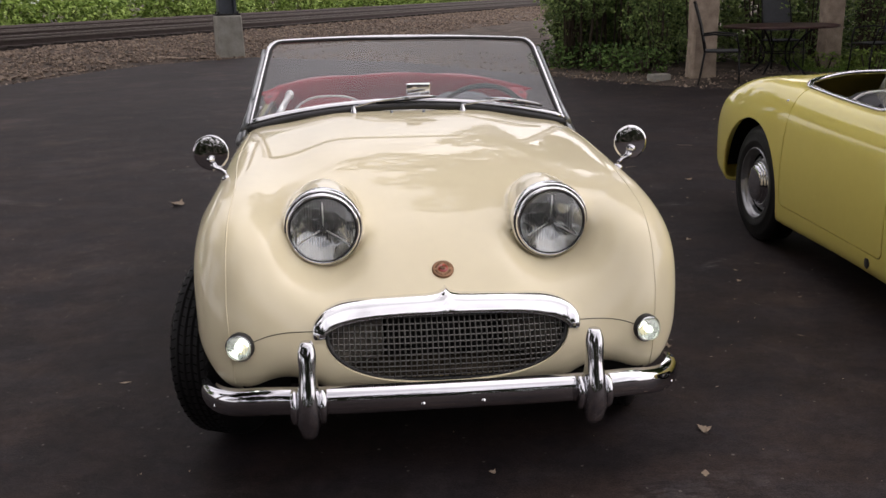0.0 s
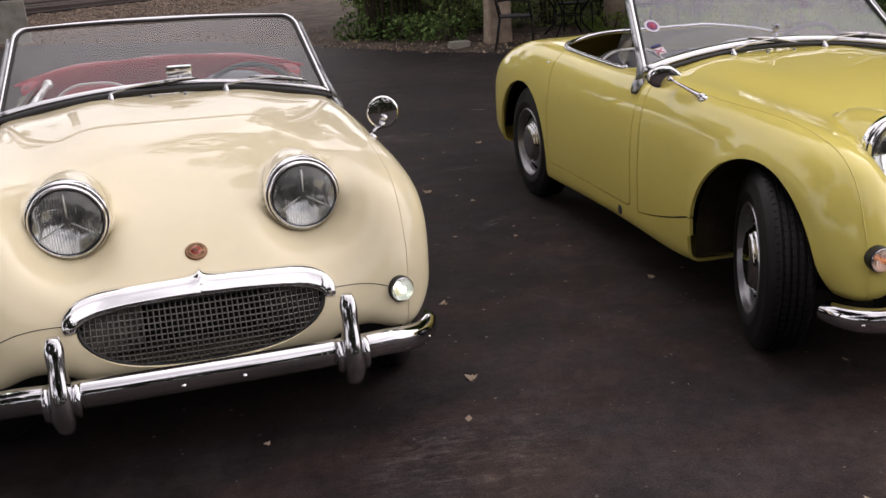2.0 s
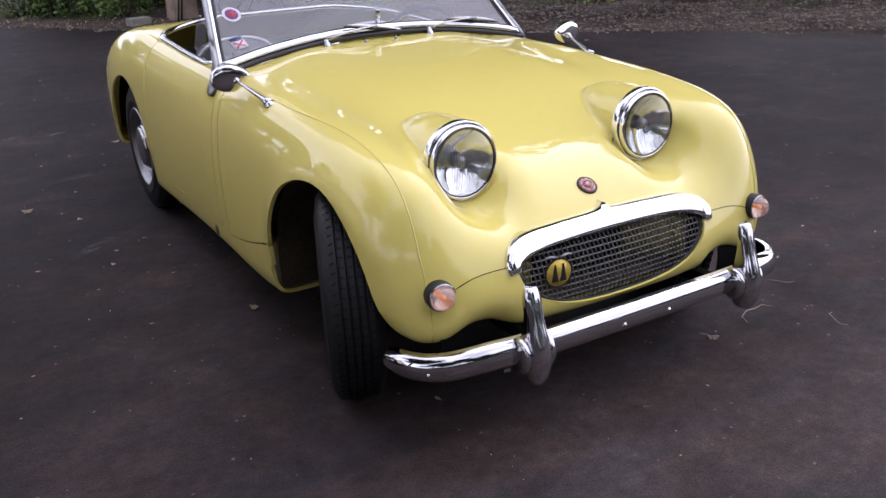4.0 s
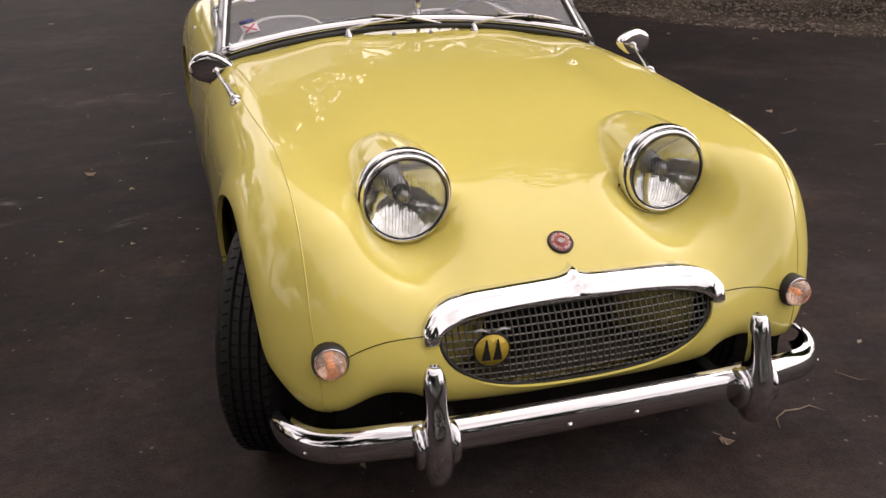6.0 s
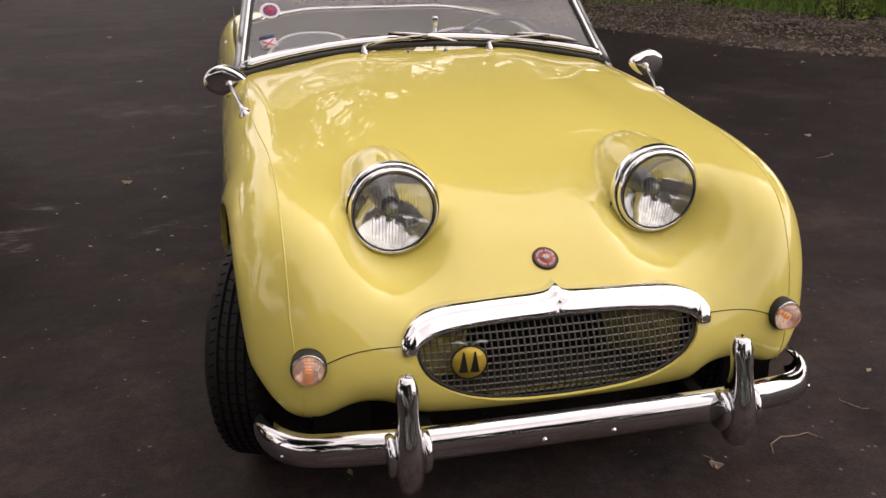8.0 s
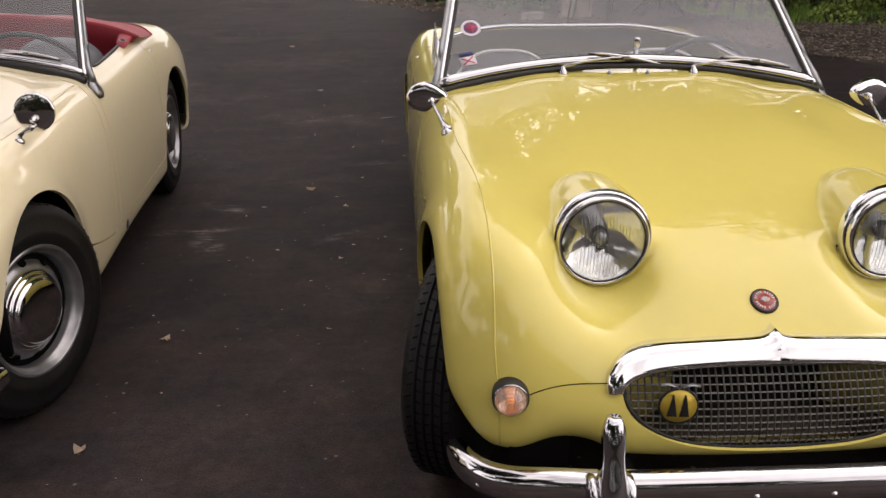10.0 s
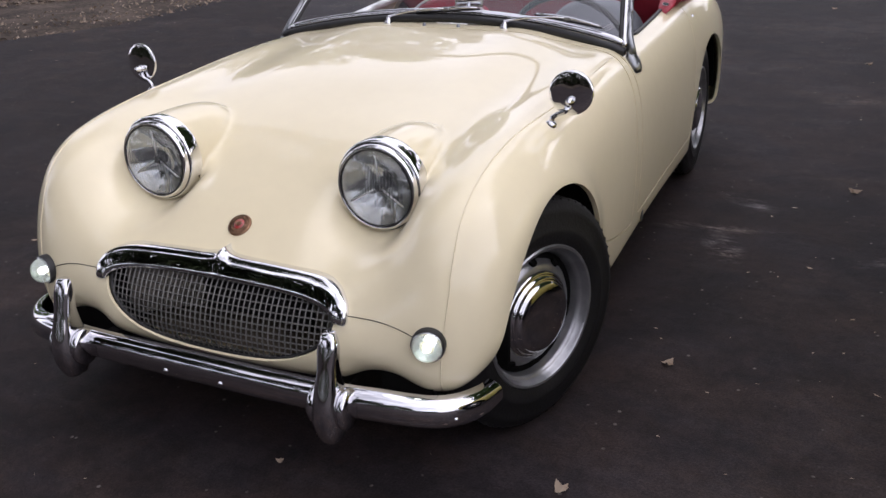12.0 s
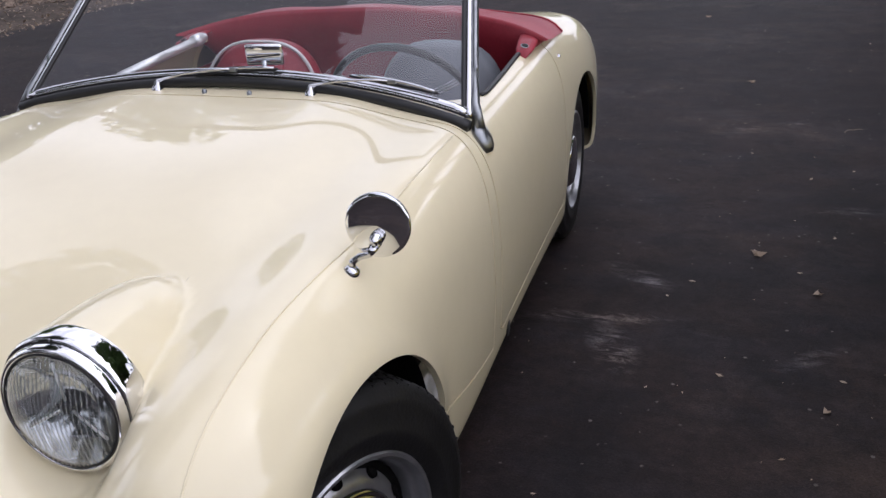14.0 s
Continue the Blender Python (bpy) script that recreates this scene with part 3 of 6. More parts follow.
def moustache(car):
    """Chrome bar over the mouth, with the small peak in its middle."""
    bm = bmesh.new()
    u = np.linspace(-1, 1, 161)
    x = 0.339 * np.sign(u) * np.abs(u) ** 0.9
    k = np.abs(x) / 0.339
    low = 0.418 + 0.044 * np.maximum(1 - (np.minimum(np.abs(x), 0.3079) / 0.308) ** 2.4, 0) ** (1 / 2.6) - 0.006 - 0.014 * k ** 12
    high = 0.499 - 0.012 * k ** 2 - 0.034 * k ** 10 + 0.015 * np.exp(-np.abs(x) / 0.014)
    mid, half = (low + high) / 2, (high - low) / 2
    a = np.linspace(0, 2 * math.pi, 18, endpoint=False)
    end = np.maximum(1 - k ** 30, 0) ** 0.5
    xx = np.repeat(x[:, None], 18, 1)
    zz = mid[:, None] + (half * (0.35 + 0.65 * end))[:, None] * np.sin(a)
    level = np.minimum(mid, 0.478)[:, None]
    ahead = on_front(x, np.minimum(mid, 0.478))[:, None] + (zz - level) * 0.26
    skin_y = on_front(xx, np.minimum(zz, 0.50)) + np.maximum(zz - 0.50, 0) * 0.9
    yy = np.where(np.cos(a) > 0, np.minimum(ahead, skin_y) - 0.018 * np.maximum(np.cos(a), 0) ** 1.1 * (0.25 + 0.75 * end)[:, None], skin_y + 0.010)
    rings(bm, np.stack([xx, yy, zz], 2).tolist(), True, True)
    part("grille_bar", bm, POLISHED, car, "bright chrome moustache bar with a small peak")


def grille(car, inner):
    bm = bmesh.new()
    gap = 0.0138
    grid_x, grid_z = np.linspace(-0.33, 0.33, 45), np.linspace(0.28, 0.48, 15)
    depth = on_front(*np.meshgrid(grid_x, grid_z, indexing="ij")) + 0.012

    def gy(x, z):
        i, j = (x + 0.33) / 0.66 * 44, (z - 0.28) / 0.20 * 14
        i0, j0 = min(max(int(i), 0), 43), min(max(int(j), 0), 13)
        a, c = min(max(i - i0, 0), 1), min(max(j - j0, 0), 1)
        return float((depth[i0, j0] * (1 - a) + depth[i0 + 1, j0] * a) * (1 - c) + (depth[i0, j0 + 1] * (1 - a) + depth[i0 + 1, j0 + 1] * a) * c)

    for i in range(-23, 24):
        x = i * gap
        zs = [z for z in np.linspace(0.28, 0.48, 90) if grille_gap(np.float64(x), np.float64(z)) < -0.005]
        if len(zs) > 1:
            tube([(x, gy(x, z) - 0.002, z) for z in np.linspace(zs[0] - 0.004, zs[-1] + 0.004, 8)], 0.0020, 4, bm)
    for i in range(14):
        z = 0.298 + i * gap
        xs = [x for x in np.linspace(0, 0.32, 200) if grille_gap(np.float64(x), np.float64(z)) < -0.005]
        if xs:
            w = xs[-1] + 0.004
            tube([(x, gy(x, z), z) for x in np.linspace(-w, w, 25)], 0.0020, 4, bm)
    part("grille_mesh", bm, MESH_METAL, car, "square wire mesh", smooth=False)
    # bright edge strip round the mouth
    loop = []
    for a in np.linspace(0, 2 * math.pi, 97)[:-1]:
        d = np.array([math.cos(a), math.sin(a)])
        lo, hi = 0.0, 0.4
        for _ in range(24):
            mid = (lo + hi) / 2
            if grille_gap(np.float64(mid * d[0]), np.float64(0.418 + mid * d[1])) < 0:
                lo = mid
            else:
                hi = mid
        loop.append(((lo - 0.003) * d[0], 0.418 + (lo - 0.003) * d[1]))
    bm = bmesh.new()
    loops = []
    for x, z in loop:
        y = gy(x, z)
        s = Vector((x, 0, z - 0.40)).normalized()
        loops.append([Vector((x, y, z)) + s * a + Vector((0, b, 0)) for a, b in ((-0.006, -0.004), (0.002, -0.006), (0.004, 0.006), (-0.006, 0.004))])
    loops.append(loops[0])
    rings(bm, loops, True, False)
    part("grille_edge", bm, SEAL, car, "thin dark edge strip")
    # radiator and duct behind
    bm = bmesh.new()
    box(0.30, 0.04, 0.20, pose(0, -0.19, 0.39), 0.004, bm)
    part("radiator", bm, RADIATOR, car, "black radiator core")
    bm = bmesh.new()
    box(0.72, 0.012, 0.30, pose(0, -0.12, 0.38), 0.002, bm)
    part("duct_wall", bm, DARK, car)
    # duct floor, its shade painted in by a darker colour
    bm = bmesh.new()
    box(0.50, 0.20, 0.006, pose(0, -0.235, 0.296), 0.0, bm)
    part("duct_floor", bm, DUCT_SHADE, car, "shade-darkened floor of the air duct")
    for s in (-1, 1):
        wall = [[(s * 0.292, -0.312, z), (s * 0.235, -0.262, z), (s * 0.165, -0.215, z), (s * 0.158, -0.170, z), (s * 0.166, -0.164, z), (s * 0.243, -0.252, z), (s * 0.300, -0.302, z)] for z in (0.300, 0.38, 0.468)]
        part("duct_cheek", rings(bmesh.new(), wall, True, True), inner, car, "slanted side wall of the air duct")


def bumper(car):
    # the bar's line from the middle to its end, by its length
    line = np.array([(0.0, -0.452), (0.20, -0.451), (0.35, -0.446), (0.45, -0.432), (0.53, -0.402), (0.585, -0.352), (0.612, -0.295), (0.618, -0.262)])
    run = np.concatenate([[0], np.cumsum(np.hypot(*np.diff(line, axis=0).T))])
    lx, ly = spline(list(zip(run, line[:, 0]))), spline(list(zip(run, line[:, 1])))
    face, back = [], []
    for u in np.linspace(-run[-1], run[-1], 75):
        k, sg = abs(u) / run[-1], (1 if u > 0 else -1)
        x, y = float(lx(abs(u))) * sg, float(ly(abs(u)))
        d = Vector((float(lx(abs(u) + 0.004) - lx(abs(u) - 0.004)), float(ly(abs(u) + 0.004) - ly(abs(u) - 0.004)) * sg, 0)).normalized()
        out = Vector((d.y, -d.x, 0))
        h = 0.0355 * (1 - 0.22 * k ** 16)
        at = Vector((x, y, 0.271 - 0.024 * float(step(abs(x), 0.40, 0.64))))
        face.append([at + out * (0.034 * max(math.cos(a), 0) ** 0.72 - 0.012) + Vector((0, 0, h * math.copysign(abs(math.sin(a)) ** 0.95, math.sin(a)))) for a in np.linspace(-math.pi / 2, math.pi / 2, 19)])
        back.append([at + out * (0.024 * max(math.cos(a), 0) ** 0.72 - 0.013) + Vector((0, 0, (h - 0.007) * math.copysign(abs(math.sin(a)) ** 0.85, math.sin(a)))) for a in np.linspace(-math.pi / 2, math.pi / 2, 11)])
    part("bumper_bar", rings(bmesh.new(), face, False, False), CHROME, car, "curved chrome bumper bar", toward=(0, -1, 0))
    part("bumper_back", rings(bmesh.new(), back, False, False), DARK, car, "dull dark rear face of the bumper")
    for s in (-1, 1):
        ov = new("overrider")
        ov.parent = car
        ov.matrix_basis = pose(s * 0.350, -0.476, 0.0)
        bm, loops = bmesh.new(), []
        depth = spline([(0.20, 0.026), (0.225, 0.037), (0.27, 0.044), (0.315, 0.036), (0.36, 0.024), (0.41, 0.017), (0.433, 0.012)])
        wide = spline([(0.20, 0.020), (0.22, 0.027), (0.27, 0.030), (0.32, 0.025), (0.37, 0.021), (0.42, 0.019), (0.434, 0.013)])
        back = spline([(0.20, 0.0), (0.29, 0.0), (0.36, 0.005), (0.433, 0.018)])
        for z in np.linspace(0.201, 0.433, 28):
            w, dp, b = float(wide(z)), float(depth(z)), float(back(z))
            loops.append([(w * math.copysign(abs(math.cos(a)) ** 0.75, math.cos(a)), b + dp * math.copysign(abs(math.sin(a)) ** 0.8, math.sin(a)), z) for a in np.linspace(0, 2 * math.pi, 24, endpoint=False)])
        rings(bm, loops, True, True)
        part("horn", bm, CHROME, ov, "upright chrome horn")
        for q in (-1, 1):
            bm = bmesh.new()
            prof = [(0.0, -0.009), (0.040, -0.009), (0.043, -0.006), (0.045, 0.0), (0.043, 0.006), (0.040, 0.009), (0.0, 0.009)]
            revolve(prof, pose(q * 0.034, 0.010, 0.270, 0, 90, 0) @ Matrix.Diagonal((1.0, 0.86, 1, 1)), 28, bm)
            part("collar", bm, CHROME, ov, "ribbed chrome collar")
    for x in (-0.074, 0.074):
        part("bumper_bolt", revolve([(0.0, 0.004), (0.004, 0.003), (0.006, 0.0)], pose(x, -0.4745, 0.263, 90, 0, 0), 12), POLISHED, car)
    for s in (-1, 1):
        part("bumper_bolt", revolve([(0.0, 0.004), (0.004, 0.003), (0.006, 0.0)], pose(s * 0.585, -0.384, 0.245, 90, 0, s * 55), 12), POLISHED, car)
        part("bumper_bracket", box(0.03, 0.22, 0.035, pose(s * 0.30, -0.34, 0.262), 0.003), DARK, car)
    part("number_bracket", box(0.30, 0.012, 0.020, pose(0, -0.41, 0.262), 0.003), DARK, car)


def badge(car, red):
    y = -0.236
    z = float(on_top(0, y))
    n = gradient(np.array([[0.0, y, z]]))[0]
    m = Matrix.Translation((0, y, z)) @ Vector(n).to_track_quat("Z", "Y").to_matrix().to_4x4()
    b = part("badge", revolve([(0.0285, -0.004), (0.0285, 0.003), (0.026, 0.0055), (0.0235, 0.005)], m, 36), SEAL if red else BADGE_BRONZE, car, "round nose badge rim")
    part("enamel", revolve([(0.0235, 0.004), (0.012, 0.0062), (0.0, 0.007)], m, 32), BADGE_RED if red else BADGE_BRONZE, b, "worn enamel disc")
    part("centre_disc", revolve([(0.0135, 0.0055), (0.012, 0.0075), (0.0, 0.0085)], m, 28), BADGE_RED, b, "worn red centre")
    bm = bmesh.new()
    for i in range(24):
        a = 2 * math.pi * i / 24
        if i % 6:
            box(0.0050, 0.0022, 0.002, m @ Matrix.Rotation(a, 4, "Z") @ Matrix.Translation((0.0185, 0, 0.0053)), 0.0, bm)
    for i in range(5):
        a = radians(30 + 30 * i)
        tube([m @ Vector((0.002 * math.cos(a), -0.007 + 0.002 * math.sin(a), 0.0085)), m @ Vector((0.008 * math.cos(a), -0.004 + 0.008 * math.sin(a), 0.0092)), m @ Vector((0.0115 * math.cos(a + 0.2), -0.004 + 0.0125 * math.sin(a + 0.2), 0.0080))], 0.0016, 6, bm, taper=[0.7, 1.0, 0.3])
    part("raised_marks", bm, WHITE_PIPING if red else BADGE_BRONZE, b)


def screen_point(u, v):
    """The windscreen: u from -1 to 1 across, v from 0 at the base to 1 at the top."""
    base = Vector((0.588 * u, 0.955 - 0.062 * u * u, 0.834 - 0.060 * u * u - 0.004 * u ** 8))
    head = Vector((0.520 * u, 1.225 - 0.040 * u * u, 1.066 - 0.014 * u * u))
    return base.lerp(head, v)


def windscreen(car, sticker):
    us, vs = np.linspace(-1, 1, 41), np.linspace(0, 1, 9)
    bm = bmesh.new()
    rings(bm, [[screen_point(u, v) for u in us] for v in vs], False, False)
    gl = part("windscreen_glass", bm, DUSTY_GLASS if sticker else GLASS, car, "slightly curved clear glass", toward=(0, -1, 1))
    gl.visible_shadow = False
    # surround: rounded top corners
    path = [screen_point(-1, v) for v in np.linspace(0.0, 0.88, 16)]
    for a in np.linspace(0, 90, 7)[1:-1]:
        c, s = math.cos(radians(a)), math.sin(radians(a))
        path.append(screen_point(-0.93 - 0.07 * c, 0.88 + 0.12 * s))
    path += [screen_point(u, 1.0) for u in np.linspace(-0.93, 0.93, 31)]
    for a in np.linspace(90, 0, 7)[1:-1]:
        c, s = math.cos(radians(a)), math.sin(radians(a))
        path.append(screen_point(0.93 + 0.07 * c, 0.88 + 0.12 * s))
    path += [screen_point(1, v) for v in np.linspace(0.88, 0.0, 16)]
    face = Vector((0, -0.65, 0.76))
    part("screen_frame", tube(path, 0.0096, 10, flat=0.8, up=face), CHROME, car, "bright metal screen frame")
    mid = Vector((0, 1.08, 0.95))
    part("frame_seal", tube([p + (mid - p).normalized() * 0.011 + Vector((0, -0.003, 0.002)) for p in path], 0.006, 8), SEAL, car, "black rubber seal")
    part("base_trim", tube([screen_point(u, 0.035) + Vector((0, -0.004, 0)) for u in np.linspace(-0.995, 0.995, 41)], 0.0185 if sticker else 0.0125, 10, flat=0.8, up=(0, -0.5, 0.8)), CHROME, car, "bright lower trim strip")
    part("base_rubber", tube([screen_point(u, -0.03) + Vector((0, -0.010, -0.003)) for u in np.linspace(-1.01, 1.01, 41)], 0.0095 if sticker else 0.0145, 10, flat=0.9), SEAL, car, "black rubber base strip")
    for s in (-1, 1):
        pad = [Vector((s * x, y, float(on_top(x, y)) + h)) for x, y, h in ((0.634, 0.890, 0.005), (0.631, 0.891, 0.009), (0.623, 0.892, 0.013), (0.613, 0.894, 0.016), (0.604, 0.897, 0.018))]
        foot = tube(pad, 0.0245, 14, flat=0.6, up=(0.5 * s, -0.25, 0.83), taper=[0.55, 0.9, 1.05, 0.98, 0.6])
        neck = [pad[3] + Vector((0, 0, 0.004))] + [screen_point(s * 1.020, v) + Vector((s * 0.004, 0.002, 0)) for v in (0.10, 0.20, 0.32)]
        tube(neck, 0.0085, 12, foot, taper=[1.8, 1.35, 1.05, 0.95])
        part("screen_bracket", foot, ALLOY, car, "grey cast bracket foot")
        part("screen_post", tube([screen_point(s * 1.020, v) + Vector((s * 0.004, 0.002, 0)) for v in np.linspace(0.30, 0.9, 10)], 0.0082, 10), ALLOY, car, "grey metal side post")
    # wipers at rest, low on the glass
    left = ((-0.114, 0.942, 0.864), (0.106, 0.944, 0.828)) if sticker else ((-0.112, 0.942, 0.842), (0.101, 0.944, 0.860))
    for x, (p, q) in ((-0.205, left), (0.205, ((0.302, 0.936, 0.850), (0.507, 0.918, 0.823)))):
        w = new("wiper")
        w.parent = car
        p, q = Vector(p), Vector(q)
        z0 = float(on_top(abs(x), 0.905))
        part("pivot", revolve([(0.013, -0.004), (0.013, 0.006), (0.008, 0.012), (0.008, 0.018), (0.004, 0.023), (0.0, 0.024)], pose(x, 0.905, z0, -20, 0, 0), 18), CHROME, w, "chrome spindle")
        mid = p.lerp(q, 0.5) + Vector((0, -0.012, 0.006))
        start = Vector((x, 0.909, z0 + 0.020))
        part("arm", tube([start, start.lerp(mid, 0.35) + Vector((0, -0.003, 0.008)), start.lerp(mid, 0.75) + Vector((0, -0.002, 0.006)), mid], 0.0032, 8, taper=[1.4, 1.2, 0.8, 0.7]), CHROME, w, "thin chrome arm")
        part("clip", box(0.020, 0.010, 0.010, Matrix.Translation(mid + Vector((0, 0.002, -0.002))), 0.002), ALLOY, w)
        bow = [p.lerp(q, t) + Vector((0, -0.006, 0.006 * math.sin(math.pi * t))) for t in np.linspace(0, 1, 9)]
        part("blade", tube(bow, 0.0036, 6, flat=1.3, taper=[0.6, 0.9, 1, 1, 1.1, 1, 1, 0.9, 0.6]), CHROME, w, "bright metal blade holder")
        part("blade_rubber", tube([p.lerp(q, t) + Vector((0, -0.001, -0.004)) for t in np.linspace(-0.03, 1.03, 9)], 0.0038, 6), SEAL, w, "black rubber blade")
    for x in (-0.065, 0.055):
        part("washer_jet", revolve([(0.006, 0.0), (0.006, 0.008), (0.003, 0.012), (0.0, 0.012)], pose(x, 0.89, float(on_top(abs(x), 0.89)) - 0.002), 10), ALLOY, car)
    if sticker:
        for u, v, r, star in ((-0.87, 0.52, 0.032, True), (-0.865, 0.20, 0.030, False)):
            c, e = screen_point(u, v), 0.0025
            ax, ay = (screen_point(u + 0.02, v) - c).normalized(), (screen_point(u, v + 0.02) - c).normalized()
            nn = ax.cross(ay).normalized()
            m = Matrix((ax, nn.cross(ax), nn)).transposed().to_4x4()
            m.translation = c + nn * e
            if star:
                st = part("round_sticker", revolve([(r, 0), (0.0, 0.0003)], m, 32), STICK_WHITE, car, "round red, white and blue sticker")
                part("blue_field", revolve([(r * 0.72, 0.0006), (0.0, 0.0009)], m, 28), STICK_BLUE, st)
                bm = bmesh.new()
                for k in range(4):
                    box(r * 1.36, r * 0.22 if k % 2 == 0 else r * 0.13, 0.0006, m @ Matrix.Translation((0, 0, 0.0012)) @ Matrix.Rotation(math.pi / 4 * k, 4, "Z"), 0, bm)
                part("red_cross", bm, STICK_RED, st)
            else:
                st = part("shield_sticker", box(r * 1.7, r * 1.1, 0.0006, m @ Matrix.Translation((0, -r * 0.2, 0)), 0), STICK_WHITE, car, "small red and white shield sticker")
                bm = bmesh.new()
                for k in (-1, 1):
                    box(r * 1.5, r * 0.16, 0.0006, m @ Matrix.Translation((0, -r * 0.2, 0.0008 + 0.0002 * k)) @ Matrix.Rotation(k * 0.6, 4, "Z"), 0, bm)
                part("sticker_bars", bm, STICK_RED, st)
                part("sticker_crown", box(r * 1.5, r * 0.3, 0.0006, m @ Matrix.Translation((0, r * 0.75, 0))), STICK_BLUE, st)


def mirror_round(car, s):
    x, y = 0.592, 0.190
    z = float(on_top(x, y))
    mir = new("wing_mirror")
    mir.parent = car
    part("foot", revolve([(0.013, -0.004), (0.013, 0.003), (0.008, 0.008), (0.0, 0.009)], pose(s * x, y, z, 0, 14 * s, 0), 24), CHROME, mir, "round chrome foot")
    top = Vector((s * (x + 0.038), y + 0.006, z + 0.042))
    part("stalk", tube([(s * x, y, z), (s * (x + 0.003), y + 0.002, z + 0.016), (s * (x + 0.014), y + 0.004, z + 0.024), (s * (x + 0.030), y + 0.005, z + 0.029), top], 0.0062, 10, taper=[1.1, 1, 0.9, 0.9, 1.3]), CHROME, mir, "bent chrome stalk")
    head = Matrix.Translation(top + Vector((s * 0.003, 0.012, 0.030))) @ pose(0, 0, 0, 87, 0, 4 * s)
    part("knuckle", revolve([(0.0, 0.028), (0.006, 0.026), (0.007, 0.018), (0.010, 0.016), (0.010, 0.012), (0.008, 0.011), (0.011, 0.008), (0.011, 0.003), (0.008, 0.0)], Matrix.Translation((0, 0, -0.018)) @ head, 20), CHROME, mir)
    part("mirror_head", revolve([(0.0, 0.0026), (0.030, 0.0022), (0.046, 0.0014), (0.0508, 0.0008), (0.0518, -0.0006), (0.0515, -0.006), (0.0485, -0.007)], head, 48), POLISHED, mir, "round domed chrome mirror back")
    part("mirror_glass", revolve([(0.050, -0.007), (0.0, -0.006)], head, 40), POLISHED, mir, "round mirror glass")


def mirror_torpedo(car, s):
    x, y = 0.592, 0.460
    z = float(on_top(x, y))
    mir = new("wing_mirror")
    mir.parent = car
    part("foot", revolve([(0.017, -0.006), (0.017, 0.000), (0.011, 0.006), (0.0, 0.012)], pose(s * x, y, z, 0, 18 * s, 0) @ Matrix.Diagonal((1.0, 1.35, 1, 1)), 24), CHROME, mir, "oval chrome foot")
    top = Vector((s * (x + 0.034), y + 0.168, z + 0.046))
    foot = Vector((s * x, y, z))
    part("stalk", tube([foot, foot.lerp(top, 0.10), foot.lerp(top, 0.25), foot.lerp(top, 0.6), foot.lerp(top, 0.85), top], 0.0090, 12, taper=[1.6, 1.2, 0.85, 0.60, 0.50, 0.60]), CHROME, mir, "trumpet-footed chrome stalk")
    part("ball_joint", revolve([(0.0, 0.010), (0.007, 0.007), (0.010, 0.0), (0.007, -0.007), (0.0, -0.010)], Matrix.Translation(top), 16), CHROME, mir)
    head = Matrix.Translation(top + Vector((s * 0.014, 0.012, 0.006))) @ pose(0, 0, 0, 93, 4 * s, 14 * s)

    def ring(k, h):
        """An egg-shaped outline, its narrow end towards the car."""
        return [head @ Vector((s * 0.060 * k * math.cos(a), 0.042 * k * math.sin(a) * (1 - 0.42 * max(-math.cos(a), 0) ** 1.4), h)) for a in np.linspace(0, 2 * math.pi, 40, endpoint=False)]

    shell = [ring(k, h) for k, h in ((0.01, 0.0050), (0.35, 0.0044), (0.65, 0.0030), (0.86, 0.0010), (0.94, -0.0012), (0.985, -0.0060), (1.0, -0.0140), (1.0, -0.0220), (0.96, -0.0260), (0.93, -0.0240))]
    part("mirror_head", rings(bmesh.new(), shell, True, False), POLISHED, mir, "flattened egg-shaped chrome mirror shell")
    part("mirror_glass", rings(bmesh.new(), [ring(0.95, -0.0235), ring(0.01, -0.0225)], True, False), POLISHED, mir, "mirror glass")


def seat(car, x, cloth, piping, cover=None, lift=0.0):
    st = new("seat")
    st.parent = car
    st.matrix_basis = pose(0, 0, lift)
    bm, loops = bmesh.new(), []
    # rounded bucket back
    for k in np.linspace(-1, 1, 5):
        ring = []
        depth = 0.055 * math.sqrt(max(1 - k * k * 0.8, 0))
        for a in np.linspace(0, 2 * math.pi, 40, endpoint=False):
            u = 0.215 * math.copysign(abs(math.cos(a)) ** 0.7, math.cos(a)) * (1 - 0.10 * abs(k))
            w = 0.27 * math.copysign(abs(math.sin(a)) ** 0.8, math.sin(a)) * (1 - 0.07 * abs(k))
            ring.append((x + u, 1.61 + 0.052 * k + 0.20 * (w + 0.0), 0.475 + w))
        loops.append(ring)
    rings(bm, loops, True, True)
    part("backrest", bm, cover or cloth, st, "rounded bucket backrest")
    path = [(x + 0.212 * math.copysign(abs(math.cos(a)) ** 0.7, math.cos(a)), 1.565 + 0.20 * (0.27 * abs(math.sin(a)) ** 0.8), 0.475 + 0.268 * abs(math.sin(a)) ** 0.8) for a in np.linspace(0, math.pi, 33)]
    if not cover:
        part("piping", tube(path, 0.0055, 6), piping, st, "pale piping")
    bm = bmesh.new()
    for i in range(0 if cover else 5):
        u = (i - 2) * 0.062
        tube([(x + u, 1.55 + 0.2 * w, 0.475 + w) for w in np.linspace(-0.2, 0.215 - 0.012 * abs(i - 2) ** 2, 7)], 0.030, 8, bm, flat=0.35, up=(0, 1, 0))
    if cover:
        bm.free()
    else:
        part("flutes", bm, cloth, st, "vertical stuffed flutes")
    part("cushion", box(0.42, 0.44, 0.12, pose(x, 1.36, 0.30, 5, 0, 0), 0.045), cover or cloth, st)


